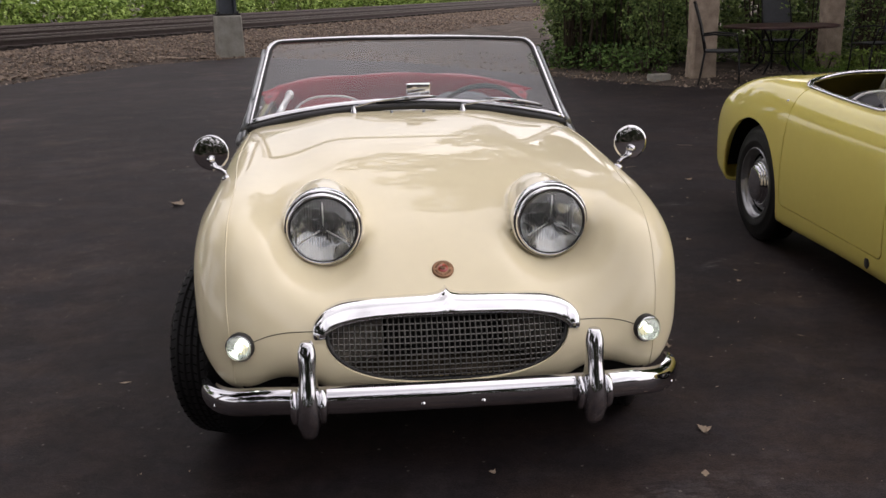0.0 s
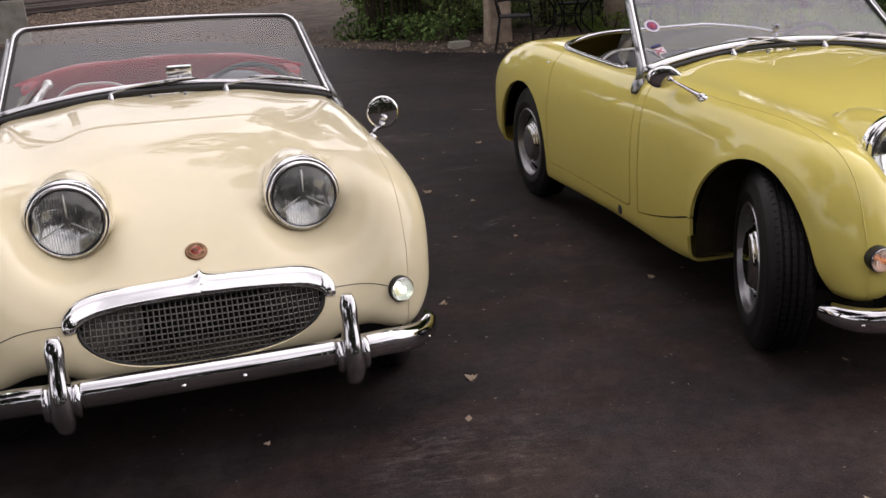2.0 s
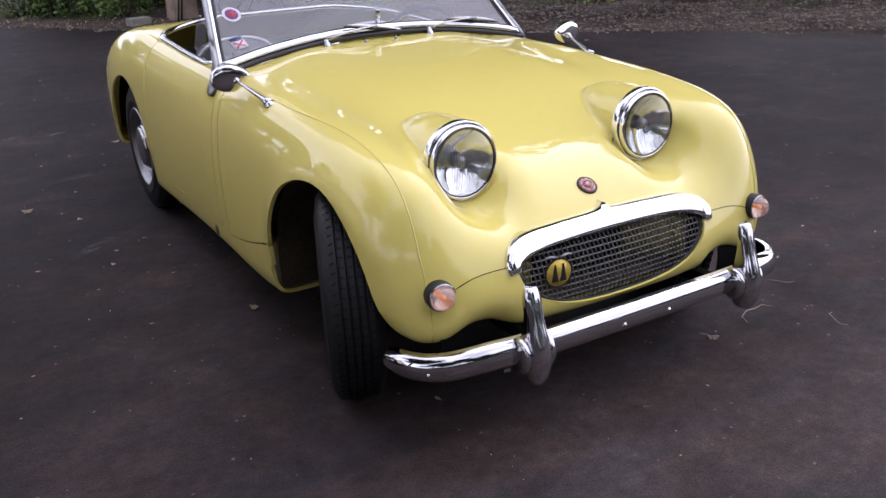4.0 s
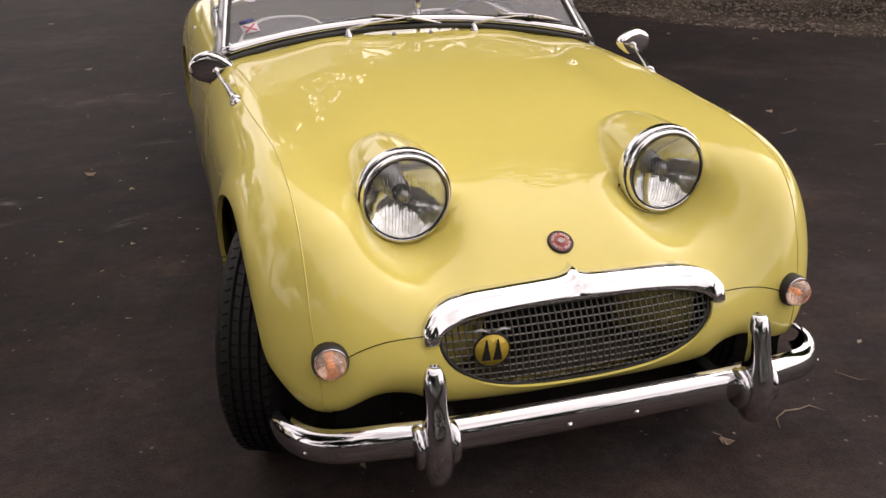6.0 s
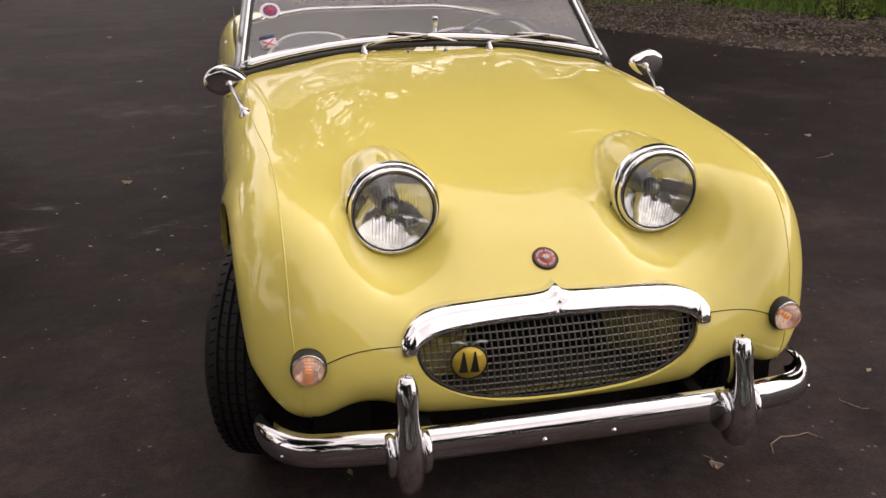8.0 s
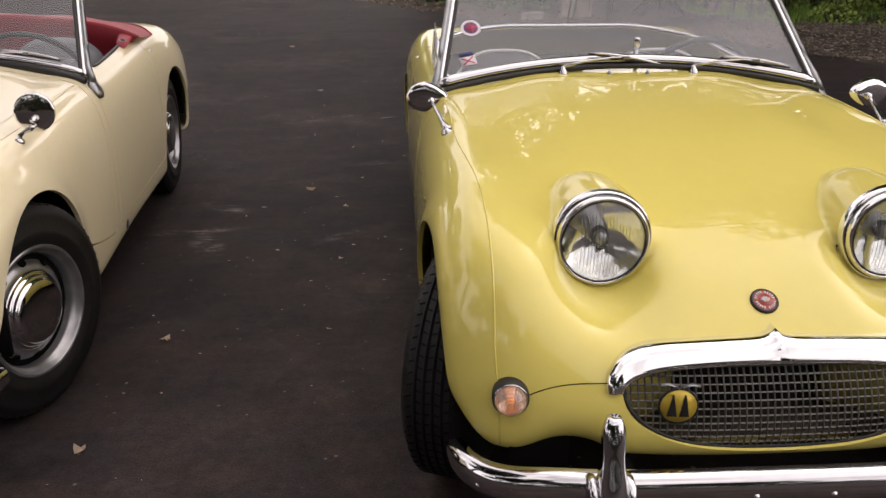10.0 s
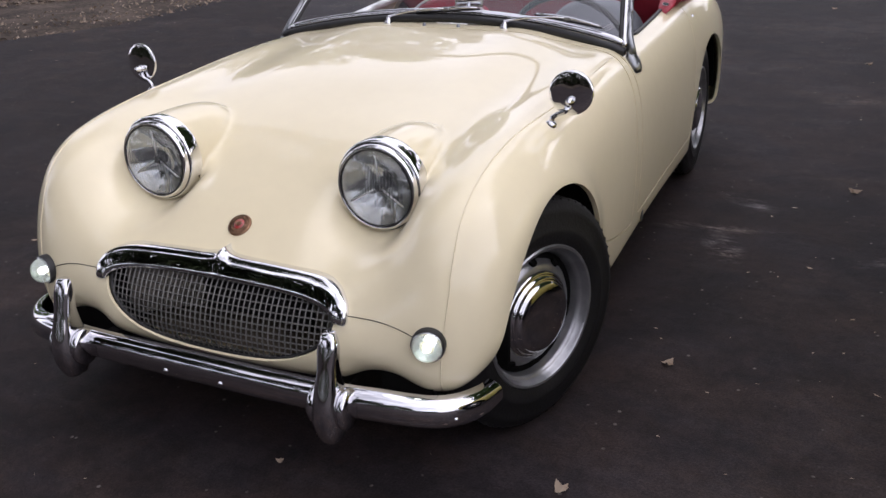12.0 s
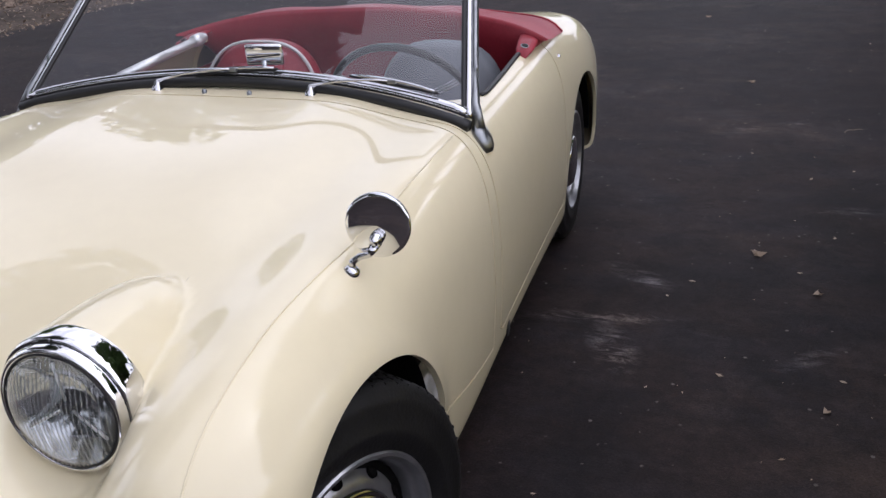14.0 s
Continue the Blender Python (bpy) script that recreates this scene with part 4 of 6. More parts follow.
def steering(car, x):
    st = new("steering_wheel")
    st.parent = car
    m = pose(x, 1.235, 0.700, -62, 0, 0)
    ring = [m @ Vector((0.198 * math.cos(a), 0.198 * math.sin(a), 0)) for a in np.linspace(0, 2 * math.pi, 49)]
    part("rim", tube(ring, 0.0105, 10, cap=False), BLACK_VINYL, st, "thin black rim")
    part("boss", revolve([(0.0, 0.018), (0.022, 0.014), (0.034, 0.0), (0.036, -0.02)], m, 28), BLACK_VINYL, st)
    bm = bmesh.new()
    for a in (90, 210, 330):
        for o in (-0.008, 0.0, 0.008):
            c, s = math.cos(radians(a)), math.sin(radians(a))
            tube([m @ Vector((0.03 * c - o * s, 0.03 * s + o * c, 0)), m @ Vector((0.195 * c - o * s, 0.195 * s + o * c, 0))], 0.0022, 6, bm)
    part("spokes", bm, CHROME, st, "sprung wire spokes")
    part("column", tube([m @ Vector((0, 0, -0.02)), m @ Vector((0, 0, -0.30))], 0.018, 12), SEAL, st)


def cabin(car, trim, edge_chrome):
    """Tub, dash, door cards, gearbox tunnel."""
    part("tub_floor", box(1.16, 1.10, 0.02, pose(0, 1.43, 0.20), 0.0), DARK, car)
    part("tunnel", box(0.22, 1.0, 0.20, pose(0, 1.40, 0.30), 0.05), trim, car)
    part("rear_bulkhead", box(1.14, 0.02, 0.50, pose(0, 1.985, 0.46, -8, 0, 0), 0.0), trim, car)
    for s in (-1, 1):
        part("door_card", box(0.02, 0.95, 0.44, pose(s * 0.598, 1.42, 0.46, 0, 2 * s, 0), 0.006), trim, car)
    bm, loops = bmesh.new(), []
    for x in np.linspace(-0.56, 0.56, 25):
        k = (x / 0.56) ** 2
        z = 0.806 - 0.045 * k
        loops.append([(x, 0.97, z - 0.004), (x, 1.010 - 0.01 * k, z + 0.006), (x, 1.036 - 0.01 * k, z - 0.004), (x, 1.040 - 0.01 * k, z - 0.03), (x, 1.02, z - 0.17), (x, 0.98, z - 0.17)])
    rings(bm, loops, True, True)
    part("dashboard", bm, BLACK_VINYL, car, "black padded dashboard", angle=50)
    # trim round the cockpit's edge
    path = []
    for a in np.linspace(0, 2 * math.pi, 160):
        d = np.array([math.sin(a), -math.cos(a)])
        lo, hi = 0.2, 0.9
        for _ in range(22):
            mid = (lo + hi) / 2
            if round_box(mid * d[0], 1.46 + mid * d[1], 0, 1.46, 0.565 - 0.02 * (mid * d[1] + 0.46), 0.485, 0.20) < 0:
                lo = mid
            else:
                hi = mid
        x, y = lo * d[0], 1.46 + lo * d[1]
        if y > 1.1:
            path.append(Vector((x, y, 0)))
    for p, z in zip(path, on_top(np.array([abs(p.x) for p in path]), np.array([p.y for p in path]))):
        p.z = z + 0.001
    part("cockpit_trim", tube(path, 0.015 if edge_chrome else 0.008, 8, flat=0.55), CHROME if edge_chrome else SEAL, car, "bright cockpit edging" if edge_chrome else "black cockpit edging")
    part("mirror_stem", tube([(0.045, 1.0, 0.81), (0.045, 0.998, 0.865)], 0.006, 8), CHROME, car)


def cabin_mirror(car, broad):
    part("interior_mirror", box(0.095 if broad else 0.02, 0.014, 0.052, pose(0.045, 1.004, 0.878, 6, 0, 8), 0.006), POLISHED if broad else CHROME, car, "rectangular dash-top mirror")


def seams(car, colour):
    """Beading along the wings, the nose joint and the filler for the joints."""
    for s in (-1, 1):
        ys = np.linspace(-0.30, 0.80, 70)
        xs = 0.548 + 0.030 * step(ys, -0.1, 0.5)
        pts = [Vector((s * x, y, z + 0.0005)) for x, y, z in zip(xs, ys, on_top(xs, ys))]
        low = [Vector((s * (0.536 + 0.012 * (z - 0.28) / 0.2), float(on_front(0.536 + 0.012 * (z - 0.28) / 0.2, z)) - 0.0005, z)) for z in np.linspace(0.285, pts[0].z - 0.02, 18)]
        part("wing_beading", tube(low + pts, 0.0016, 6), colour, car, "painted piping in the wing joint")
        rim = [Vector((s * x, float(on_front(x, z)) - 0.0003, z)) for x, z in ((x, 0.430 - 0.024 * (max(x - 0.35, 0) / 0.14) ** 3) for x in np.linspace(0.330, 0.488, 18))]
        part("nose_joint", tube(rim, 0.0010, 5), DARK, car, "thin joint line")
        y, z = 0.955, 0.222
        part("jack_socket", revolve([(0.0, 0.002), (0.017, 0.002), (0.019, 0.0)], pose(s * (float(on_side(y, z))), y, z, 0, 90 * s, 0) @ Matrix.Diagonal((1.25, 1, 1, 1)), 24), SEAL, car, "black rubber jacking plug")
        part("tonneau_stud", revolve([(0.0075, 0.0), (0.006, 0.006), (0.0, 0.007)], pose(s * 0.628, 1.82, float(on_top(0.628, 1.82)) - 0.001, 0, 20 * s, 0), 12), CHROME, car)


def underside(car, inner):
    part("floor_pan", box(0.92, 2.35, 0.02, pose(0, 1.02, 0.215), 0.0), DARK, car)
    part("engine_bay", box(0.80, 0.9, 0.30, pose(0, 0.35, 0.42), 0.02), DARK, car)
    for s in (-1, 1):
        for y0, r in ((0.03, 0.365), (2.13, 0.36)):
            bm, loops = bmesh.new(), []
            for a in (np.linspace(-12, 186, 30) if y0 < 1 else np.linspace(6, 186, 30)):
                c, q = math.cos(radians(a)), math.sin(radians(a))
                yy, zz = y0 + r * c, 0.27 + r * q * (1 if y0 < 1 else 0.97)
                loops.append([(s * x, yy, zz) for x in (0.40, min(0.64, float(on_side(yy, max(zz, 0.30))) - 0.02))])
            rings(bm, loops[:17], False, False)
            # arch shade is painted in: near-black, but dirt-brown in the yellow car's front
            part("wheel_well", bm, inner if y0 < 1 else DARK, car, "dirty, shade-darkened wheel well")
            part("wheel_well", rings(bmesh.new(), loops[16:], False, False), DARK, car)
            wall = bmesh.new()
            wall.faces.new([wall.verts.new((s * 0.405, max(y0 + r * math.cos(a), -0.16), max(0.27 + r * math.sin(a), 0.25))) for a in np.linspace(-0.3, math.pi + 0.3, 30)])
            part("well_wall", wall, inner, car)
        # added black sheet that stops the view through the gap behind the bumper
        part("gap_blocker", box(0.36, 0.02, 0.20, pose(s * 0.42, -0.11, 0.34), 0.0), DARK, car)
        part("sill_inner", box(0.02, 1.20, 0.10, pose(s * 0.60, 1.27, 0.21), 0.0), DARK, car)
    part("axle", tube([(-0.5, 0.07, 0.26), (0.5, 0.07, 0.26)], 0.03, 8), DARK, car)


def roadster(name, label, at, colour, lit, lean=0.0):
    car = new(name)
    car.matrix_basis = at
    tagged(car, label, "car")
    bp = {}
    for k in ("bonnet", "body_shell", "door_a", "door_b"):
        me = SHELL[k].copy()
        me.materials.append(colour)
        nm = "door" if k.startswith("door") else k
        bp[k] = new(nm, me)
        bp[k].parent = car
    seams(car, colour)
    moustache(car)
    bumper(car)
    for piece in car.children:
        if piece.name.startswith(("bumper", "overrider", "number_bracket")):
            piece.matrix_basis = pose(0, 0.014 if lit else -0.004, 0.008 if lit else -0.008) @ piece.matrix_basis
    badge(car, not lit)
    for s in (-1, 1):
        headlight(car, s, lit)
        indicator(car, s, lit)
        wheel(car, s * 0.568, 0.058, -22, s, lean)
        wheel(car, s * 0.570, 2.10, 0, s, lean)
    windscreen(car, not lit)
    steering(car, 0.32)
    return car


WHITE_LEAN = 1.0
WHITE_AT = pose(0.035, 2.516, 0, 0, WHITE_LEAN, 7.84)
YELLOW_AT = pose(2.359, 2.387, 0, 0, 0, 4.18)
white_car = roadster("white_roadster", "cream-white vintage open roadster with red interior and lit side lamps", WHITE_AT, CREAM, True, WHITE_LEAN)
grille(white_car, DUCT_GREY)
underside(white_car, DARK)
for side in (-1, 1):
    mirror_round(white_car, side)
cabin(white_car, RED_LEATHER, False)
cabin_mirror(white_car, True)
seat(white_car, -0.30, RED_LEATHER, WHITE_PIPING, None, 0.05)
seat(white_car, 0.30, RED_LEATHER, SEAL, GREY_VINYL, 0.055)

yellow_car = roadster("yellow_roadster", "bright yellow vintage open roadster with black interior on dark asphalt", YELLOW_AT, YELLOW, False)
grille(yellow_car, YELLOW)
underside(yellow_car, GRIME)
for side in (-1, 1):
    mirror_torpedo(yellow_car, side)
cabin(yellow_car, BLACK_VINYL, True)
cabin_mirror(yellow_car, False)
seat(yellow_car, -0.30, BLACK_VINYL, WHITE_PIPING, None, 0.035)
seat(yellow_car, 0.30, BLACK_VINYL, WHITE_PIPING, None, 0.035)


def tonneau(car):
    """The folded red hood under its cover, over the tail of the cockpit."""
    us = np.linspace(-1, 1, 57)
    gx, gy = np.linspace(0, 0.66, 23), np.linspace(1.6, 2.3, 23)
    table = on_top(*np.meshgrid(gx, gy, indexing="ij"))

    def deck(x, y):
        i, j = min(abs(x) / 0.03, 21.99), min(max((y - 1.6) / 0.7 * 22, 0), 21.99)
        a, b, p, q = int(i), int(j), i % 1, j % 1
        return float((table[a, b] * (1 - p) + table[a + 1, b] * p) * (1 - q) + (table[a, b + 1] * (1 - p) + table[a + 1, b + 1] * p) * q)

    def crease(u):
        k = abs(u)
        return 0.612 * u + 0.014 * u ** 9, 1.80 - 0.15 * k ** 4, 0.870 - 0.066 * k ** 3 + 0.003 * math.sin(7 * u + 1)

    loops = []
    # the drape before the fold, hanging into the cockpit
    for d in (1.0, 0.8, 0.6, 0.4, 0.22, 0.10, 0.03):
        loops.append([(x * (1 - 0.05 * d - 0.06 * d * abs(u) ** 10), y + 0.10 * d + 0.012 * d * math.sin(13 * u + 2 * d) - 0.012 * math.sin(math.pi * min(d * 3, 1)), z - 0.30 * d * (1 - 0.96 * abs(u) ** 10) - 0.004) for u in us for x, y, z in [crease(u)]])
    for v in np.linspace(0, 1, 15):
        row = []
        for u in us:
            x, y, z = crease(u)
            yb = 2.14 - 0.13 * u * u
            y2 = y + (yb - y) * v
            x2 = x * (1 - 0.03 * v)
            low = deck(x2, y2) + 0.009 * (1 - 0.5 * v)
            z2 = z + (deck(x2, yb) + 0.005 - z) * v + 0.014 * math.sin(math.pi * v) * (1 - u ** 4) + 0.0035 * math.sin(11 * u + 5 * v) * math.sin(math.pi * v)
            row.append((x2, y2, max(z2, low)))
        loops.append(row)
    t = part("tonneau_cover", rings(bmesh.new(), loops, False, False), RED_VINYL, car, "folded red vinyl hood cover")
    hem = [Vector(p) + Vector((0, 0, 0.002)) for p in loops[-1]]
    part("hem", tube(hem, 0.004, 6), RED_VINYL, t)
    for s in (-1, 1):
        flap = tube([(s * 0.555, 1.74, 0.808), (s * 0.564, 1.66, 0.798), (s * 0.568, 1.595, 0.786), (s * 0.566, 1.56, 0.768)], 0.030, 12, flat=0.25, taper=[0.9, 1.0, 0.9, 0.45])
        part("cover_flap", flap, RED_VINYL, t, "red vinyl corner flap")
        part("turn_button", revolve([(0.013, 0.0), (0.014, 0.004), (0.007, 0.0065), (0.0, 0.004)], pose(s * 0.567, 1.600, 0.796, 14, 12 * s, 0) @ Matrix.Scale(0.7, 4), 18), SEAL, t, "round dark turn button")
        part("button_ring", revolve([(0.0145, 0.001), (0.0165, 0.003), (0.0185, 0.001)], pose(s * 0.567, 1.600, 0.796, 14, 12 * s, 0) @ Matrix.Scale(0.7, 4), 20), ALLOY, t)
    strut = part("hood_strut", tube([(-0.50, 1.16, 0.775), (-0.475, 1.58, 0.812)], 0.013, 10), BRIGHT, car, "bare metal hood strut")
    part("strut_joint", tube([(-0.478, 1.52, 0.808), (-0.476, 1.56, 0.811)], 0.019, 10), BRIGHT, strut)


tonneau(white_car)


def club_badge(car):
    """A round gold badge with plain dark wedges, wired to the grille."""
    m = pose(-0.205, float(on_front(0.205, 0.395)) - 0.004, 0.395, 90, 0, -6)
    b = part("grille_badge", revolve([(0.037, -0.002), (0.037, 0.003), (0.0, 0.005)], m, 32), BADGE_GOLD, car, "round gold club badge with plain black wedges")
    bm = bmesh.new()
    for x in (-0.0115, 0.0115):
        wedge = [[m @ Vector((x + u * w, v, h)) for u, v in ((-1.0, -0.021), (1.0, -0.021), (0.12, 0.024), (-0.12, 0.024))] for w, h in ((0.0098, 0.0035), (0.0090, 0.0065))]
        rings(bm, wedge)
    part("badge_rim", revolve([(0.0345, 0.003), (0.0375, 0.0045), (0.0385, 0.0)], m, 32), SEAL, b, "dark rim")
    part("badge_wedges", bm, SEAL, b, smooth=False)
    bm = bmesh.new()
    for s in (-1, 1):
        tube([m @ Vector((s * 0.004, 0.040, 0.002)), m @ Vector((s * 0.022, 0.046, 0.002)), m @ Vector((s * 0.036, 0.043, 0.0))], 0.006, 6, bm, flat=0.4)
    part("badge_wings", bm, ALLOY, b)


club_badge(yellow_car)
pane = box(0.004, 0.08, 0.14, pose(-0.596, 1.055, 0.865, 34, 0, 4), 0.0)
deflector = part("wind_deflector", pane, GLASS, yellow_car, "small clear side wind deflector", smooth=False)
deflector.visible_shadow = False


# ---- ground ----


def asphalt():
    m = bpy.data.materials.new("dark asphalt")
    m.use_nodes = True
    n, l = m.node_tree.nodes, m.node_tree.links
    b = n["Principled BSDF"]
    b.inputs["Roughness"].default_value, b.inputs["Specular IOR Level"].default_value = 0.74, 0.17
    co = n.new("ShaderNodeTexCoord")

    def noise_at(scale, detail=5, rough=0.6, stretch=None, curl=0.0):
        t = n.new("ShaderNodeTexNoise")
        t.inputs["Scale"].default_value, t.inputs["Detail"].default_value, t.inputs["Roughness"].default_value = scale, detail, rough
        t.inputs["Distortion"].default_value = curl
        if stretch:
            mp = n.new("ShaderNodeMapping")
            mp.inputs["Rotation"].default_value[2], mp.inputs["Scale"].default_value = stretch[0], stretch[1]
            l.new(co.outputs["Object"], mp.inputs["Vector"])
            l.new(mp.outputs[0], t.inputs["Vector"])
        else:
            l.new(co.outputs["Object"], t.inputs["Vector"])
        return t.outputs["Fac"]

    def ramp(fac, lo, hi, a, c):
        r = n.new("ShaderNodeValToRGB")
        r.color_ramp.elements[0].position, r.color_ramp.elements[1].position = lo, hi
        r.color_ramp.elements[0].color, r.color_ramp.elements[1].color = (*a, 1), (*c, 1)
        l.new(fac, r.inputs[0])
        return r.outputs[0]

    def mix(kind, fac, a, c):
        x = n.new("ShaderNodeMix")
        x.data_type, x.blend_type = "RGBA", kind
        for value, slot in ((fac, 0), (a, 6), (c, 7)):
            if hasattr(value, "default_value"):
                l.new(value, x.inputs[slot])
            else:
                x.inputs[slot].default_value = value
        return x.outputs[2]

    base = ramp(noise_at(0.55, 4), 0.36, 0.66, (0.0125, 0.0094, 0.0096), (0.0250, 0.0192, 0.0192))
    dust = ramp(noise_at(0.9, 7, 0.68), 0.52, 0.72, (0, 0, 0), (1, 1, 1))
    base = mix("MIX", mix("MULTIPLY", 1.0, dust, (0.62, 0.62, 0.62, 1)), base, (0.062, 0.049, 0.043, 1))
    swirl = ramp(noise_at(2.2, 6, 0.7, (0.5, (1.0, 4.0, 1.0))), 0.56, 0.74, (0, 0, 0), (1, 1, 1))
    base = mix("MIX", mix("MULTIPLY", 1.0, swirl, (0.30, 0.30, 0.30, 1)), base, (0.045, 0.040, 0.039, 1))
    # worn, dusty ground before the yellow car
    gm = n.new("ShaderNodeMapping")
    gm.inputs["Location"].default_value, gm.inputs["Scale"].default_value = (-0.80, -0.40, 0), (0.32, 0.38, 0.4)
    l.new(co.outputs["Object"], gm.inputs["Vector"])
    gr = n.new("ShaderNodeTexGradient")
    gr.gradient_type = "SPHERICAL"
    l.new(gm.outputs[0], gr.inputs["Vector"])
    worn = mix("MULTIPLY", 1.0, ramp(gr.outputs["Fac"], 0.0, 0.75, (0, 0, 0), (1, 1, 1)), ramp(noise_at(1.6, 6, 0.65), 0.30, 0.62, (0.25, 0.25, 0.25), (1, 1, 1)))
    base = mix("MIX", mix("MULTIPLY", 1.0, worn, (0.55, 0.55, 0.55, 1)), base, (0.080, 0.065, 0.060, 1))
    # pale brushed scrapes between the cars
    streak = ramp(noise_at(9.0, 7, 0.75), 0.36, 0.58, (0, 0, 0), (1, 1, 1))
    for sx, sy, turn, ln, wd, k in ((0.74, 3.90, 118, 0.22, 0.10, 0.7), (0.70, 4.39, 150, 0.22, 0.08, 0.55), (0.64, 4.06, 12, 0.34, 0.06, 0.55), (1.25, 4.0, 50, 0.20, 0.05, 0.3), (1.35, 5.2, 15, 0.30, 0.06, 0.3), (-1.7, 6.6, 12, 0.9, 0.16, 0.3), (-2.9, 5.6, -20, 0.8, 0.12, 0.25), (0.9, 6.3, 35, 0.5, 0.10, 0.25), (0.75, 2.0, 10, 0.5, 0.30, 0.25)):
        mp, gs = n.new("ShaderNodeMapping"), n.new("ShaderNodeTexGradient")
        mp.vector_type, gs.gradient_type = "TEXTURE", "SPHERICAL"
        mp.inputs["Location"].default_value, mp.inputs["Rotation"].default_value, mp.inputs["Scale"].default_value = (sx, sy, 0), (0, 0, radians(turn)), (ln * 0.75, wd * 0.8, 1)
        l.new(co.outputs["Object"], mp.inputs["Vector"])
        l.new(mp.outputs[0], gs.inputs["Vector"])
        fine = ramp(noise_at(9, 7, 0.72, (-radians(turn), (1.0, 3.6, 1.0)), 1.1), 0.45, 0.58, (0, 0, 0), (k, k, k))
        spot = mix("MULTIPLY", 1.0, ramp(gs.outputs["Fac"], 0.0, 0.55, (0, 0, 0), (1, 1, 1)), mix("MULTIPLY", 1.0, streak, fine))
        base = mix("MIX", spot, base, (0.20, 0.185, 0.18, 1))
    grit = ramp(noise_at(170, 3, 0.6), 0.35, 0.70, (0.72, 0.72, 0.72), (1.34, 1.32, 1.30))
    base = mix("MULTIPLY", 1.0, base, grit)
    mottle = ramp(noise_at(26, 6, 0.78), 0.34, 0.70, (0.74, 0.72, 0.72), (1.36, 1.34, 1.34))
    base = mix("MULTIPLY", 1.0, base, mottle)
    # patches of brown dust and of bluish bitumen, a hand to an arm across
    patch = ramp(noise_at(4.2, 7, 0.72), 0.38, 0.66, (0.66, 0.65, 0.66), (1.42, 1.36, 1.30))
    base = mix("MULTIPLY", 1.0, base, patch)
    blue = ramp(noise_at(2.6, 5, 0.65, (1.1, (1.0, 1.7, 1.0))), 0.42, 0.62, (1.06, 0.99, 0.93), (0.90, 0.97, 1.10))
    base = mix("MULTIPLY", 1.0, base, blue)
    rusty = ramp(noise_at(9, 6, 0.75), 0.60, 0.70, (0, 0, 0), (0.4, 0.4, 0.4))
    base = mix("MIX", rusty, base, (0.040, 0.020, 0.014, 1))
    v = n.new("ShaderNodeTexVoronoi")
    v.inputs["Scale"].default_value = 24
    l.new(co.outputs["Object"], v.inputs["Vector"])
    speck = ramp(v.outputs["Distance"], 0.09, 0.14, (1, 1, 1), (0, 0, 0))
    keep = ramp(noise_at(14, 2), 0.54, 0.60, (0, 0, 0), (1, 1, 1))
    base = mix("MIX", mix("MULTIPLY", 1.0, speck, keep), base, (0.12, 0.105, 0.095, 1))
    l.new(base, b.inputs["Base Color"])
    bp = n.new("ShaderNodeBump")
    bp.inputs["Strength"].default_value, bp.inputs["Distance"].default_value = 0.30, 0.005
    l.new(noise_at(170, 4), bp.inputs["Height"])
    l.new(bp.outputs[0], b.inputs["Normal"])
    return m


ASPHALT = asphalt()
EARTH = material("leaf-strewn earth", (0.110, 0.086, 0.068), 0.95, 0.0, second=(0.040, 0.032, 0.027), scale=1.5, bump=0.8, bump_scale=30, fine=0.45, gloss=0.12)
STONE = material("brown ballast stone", (0.27, 0.205, 0.155), 0.9, 0.0, second=(0.075, 0.060, 0.052), scale=9, bump=0.4, bump_scale=40, fine=0.3, gloss=0.12)
GRAVEL = material("fine grey gravel", (0.28, 0.235, 0.195), 0.95, 0.0, second=(0.12, 0.10, 0.085), scale=6, bump=0.3, bump_scale=60, fine=0.3, gloss=0.1)
RUST = material("rusty rail steel", (0.045, 0.030, 0.025), 0.75, 0.4, vary=0.4, scale=6)
RAIL_TOP = material("worn rail head", (0.085, 0.068, 0.058), 0.6, 0.5, vary=0.3, scale=10)
SLEEPER = material("tarred sleeper", (0.035, 0.028, 0.024), 0.9, 0.0, vary=0.4, scale=6, gloss=0.12)
CONCRETE = material("weathered concrete", (0.33, 0.315, 0.28), 0.9, 0.0, second=(0.22, 0.21, 0.18), scale=4, bump=0.35, bump_scale=40, fine=0.15, gloss=0.12)
TIMBER = material("weathered brown timber", (0.42, 0.335, 0.26), 0.85, 0.0, second=(0.25, 0.195, 0.15), scale=7, bump=0.4, bump_scale=30, fine=0.2, gloss=0.12)
BARK = material("rough bark", (0.10, 0.075, 0.058), 0.95, 0.0, second=(0.05, 0.038, 0.03), scale=9, bump=0.9, bump_scale=25, fine=0.3, gloss=0.12)
IRON = material("black painted iron", (0.018, 0.016, 0.016), 0.5, 0.5, vary=0.3, scale=20)
TABLE_RED = material("rusty red table top", (0.085, 0.040, 0.036), 0.5, 0.3, vary=0.4, scale=8)
SLING = material("grey mesh sling", (0.060, 0.063, 0.07), 0.7, 0.0, vary=0.25, scale=40)
DEAD_LEAF = material("dry leaf", (0.22, 0.15, 0.095), 0.8, 0.0, second=(0.36, 0.29, 0.22), scale=3)


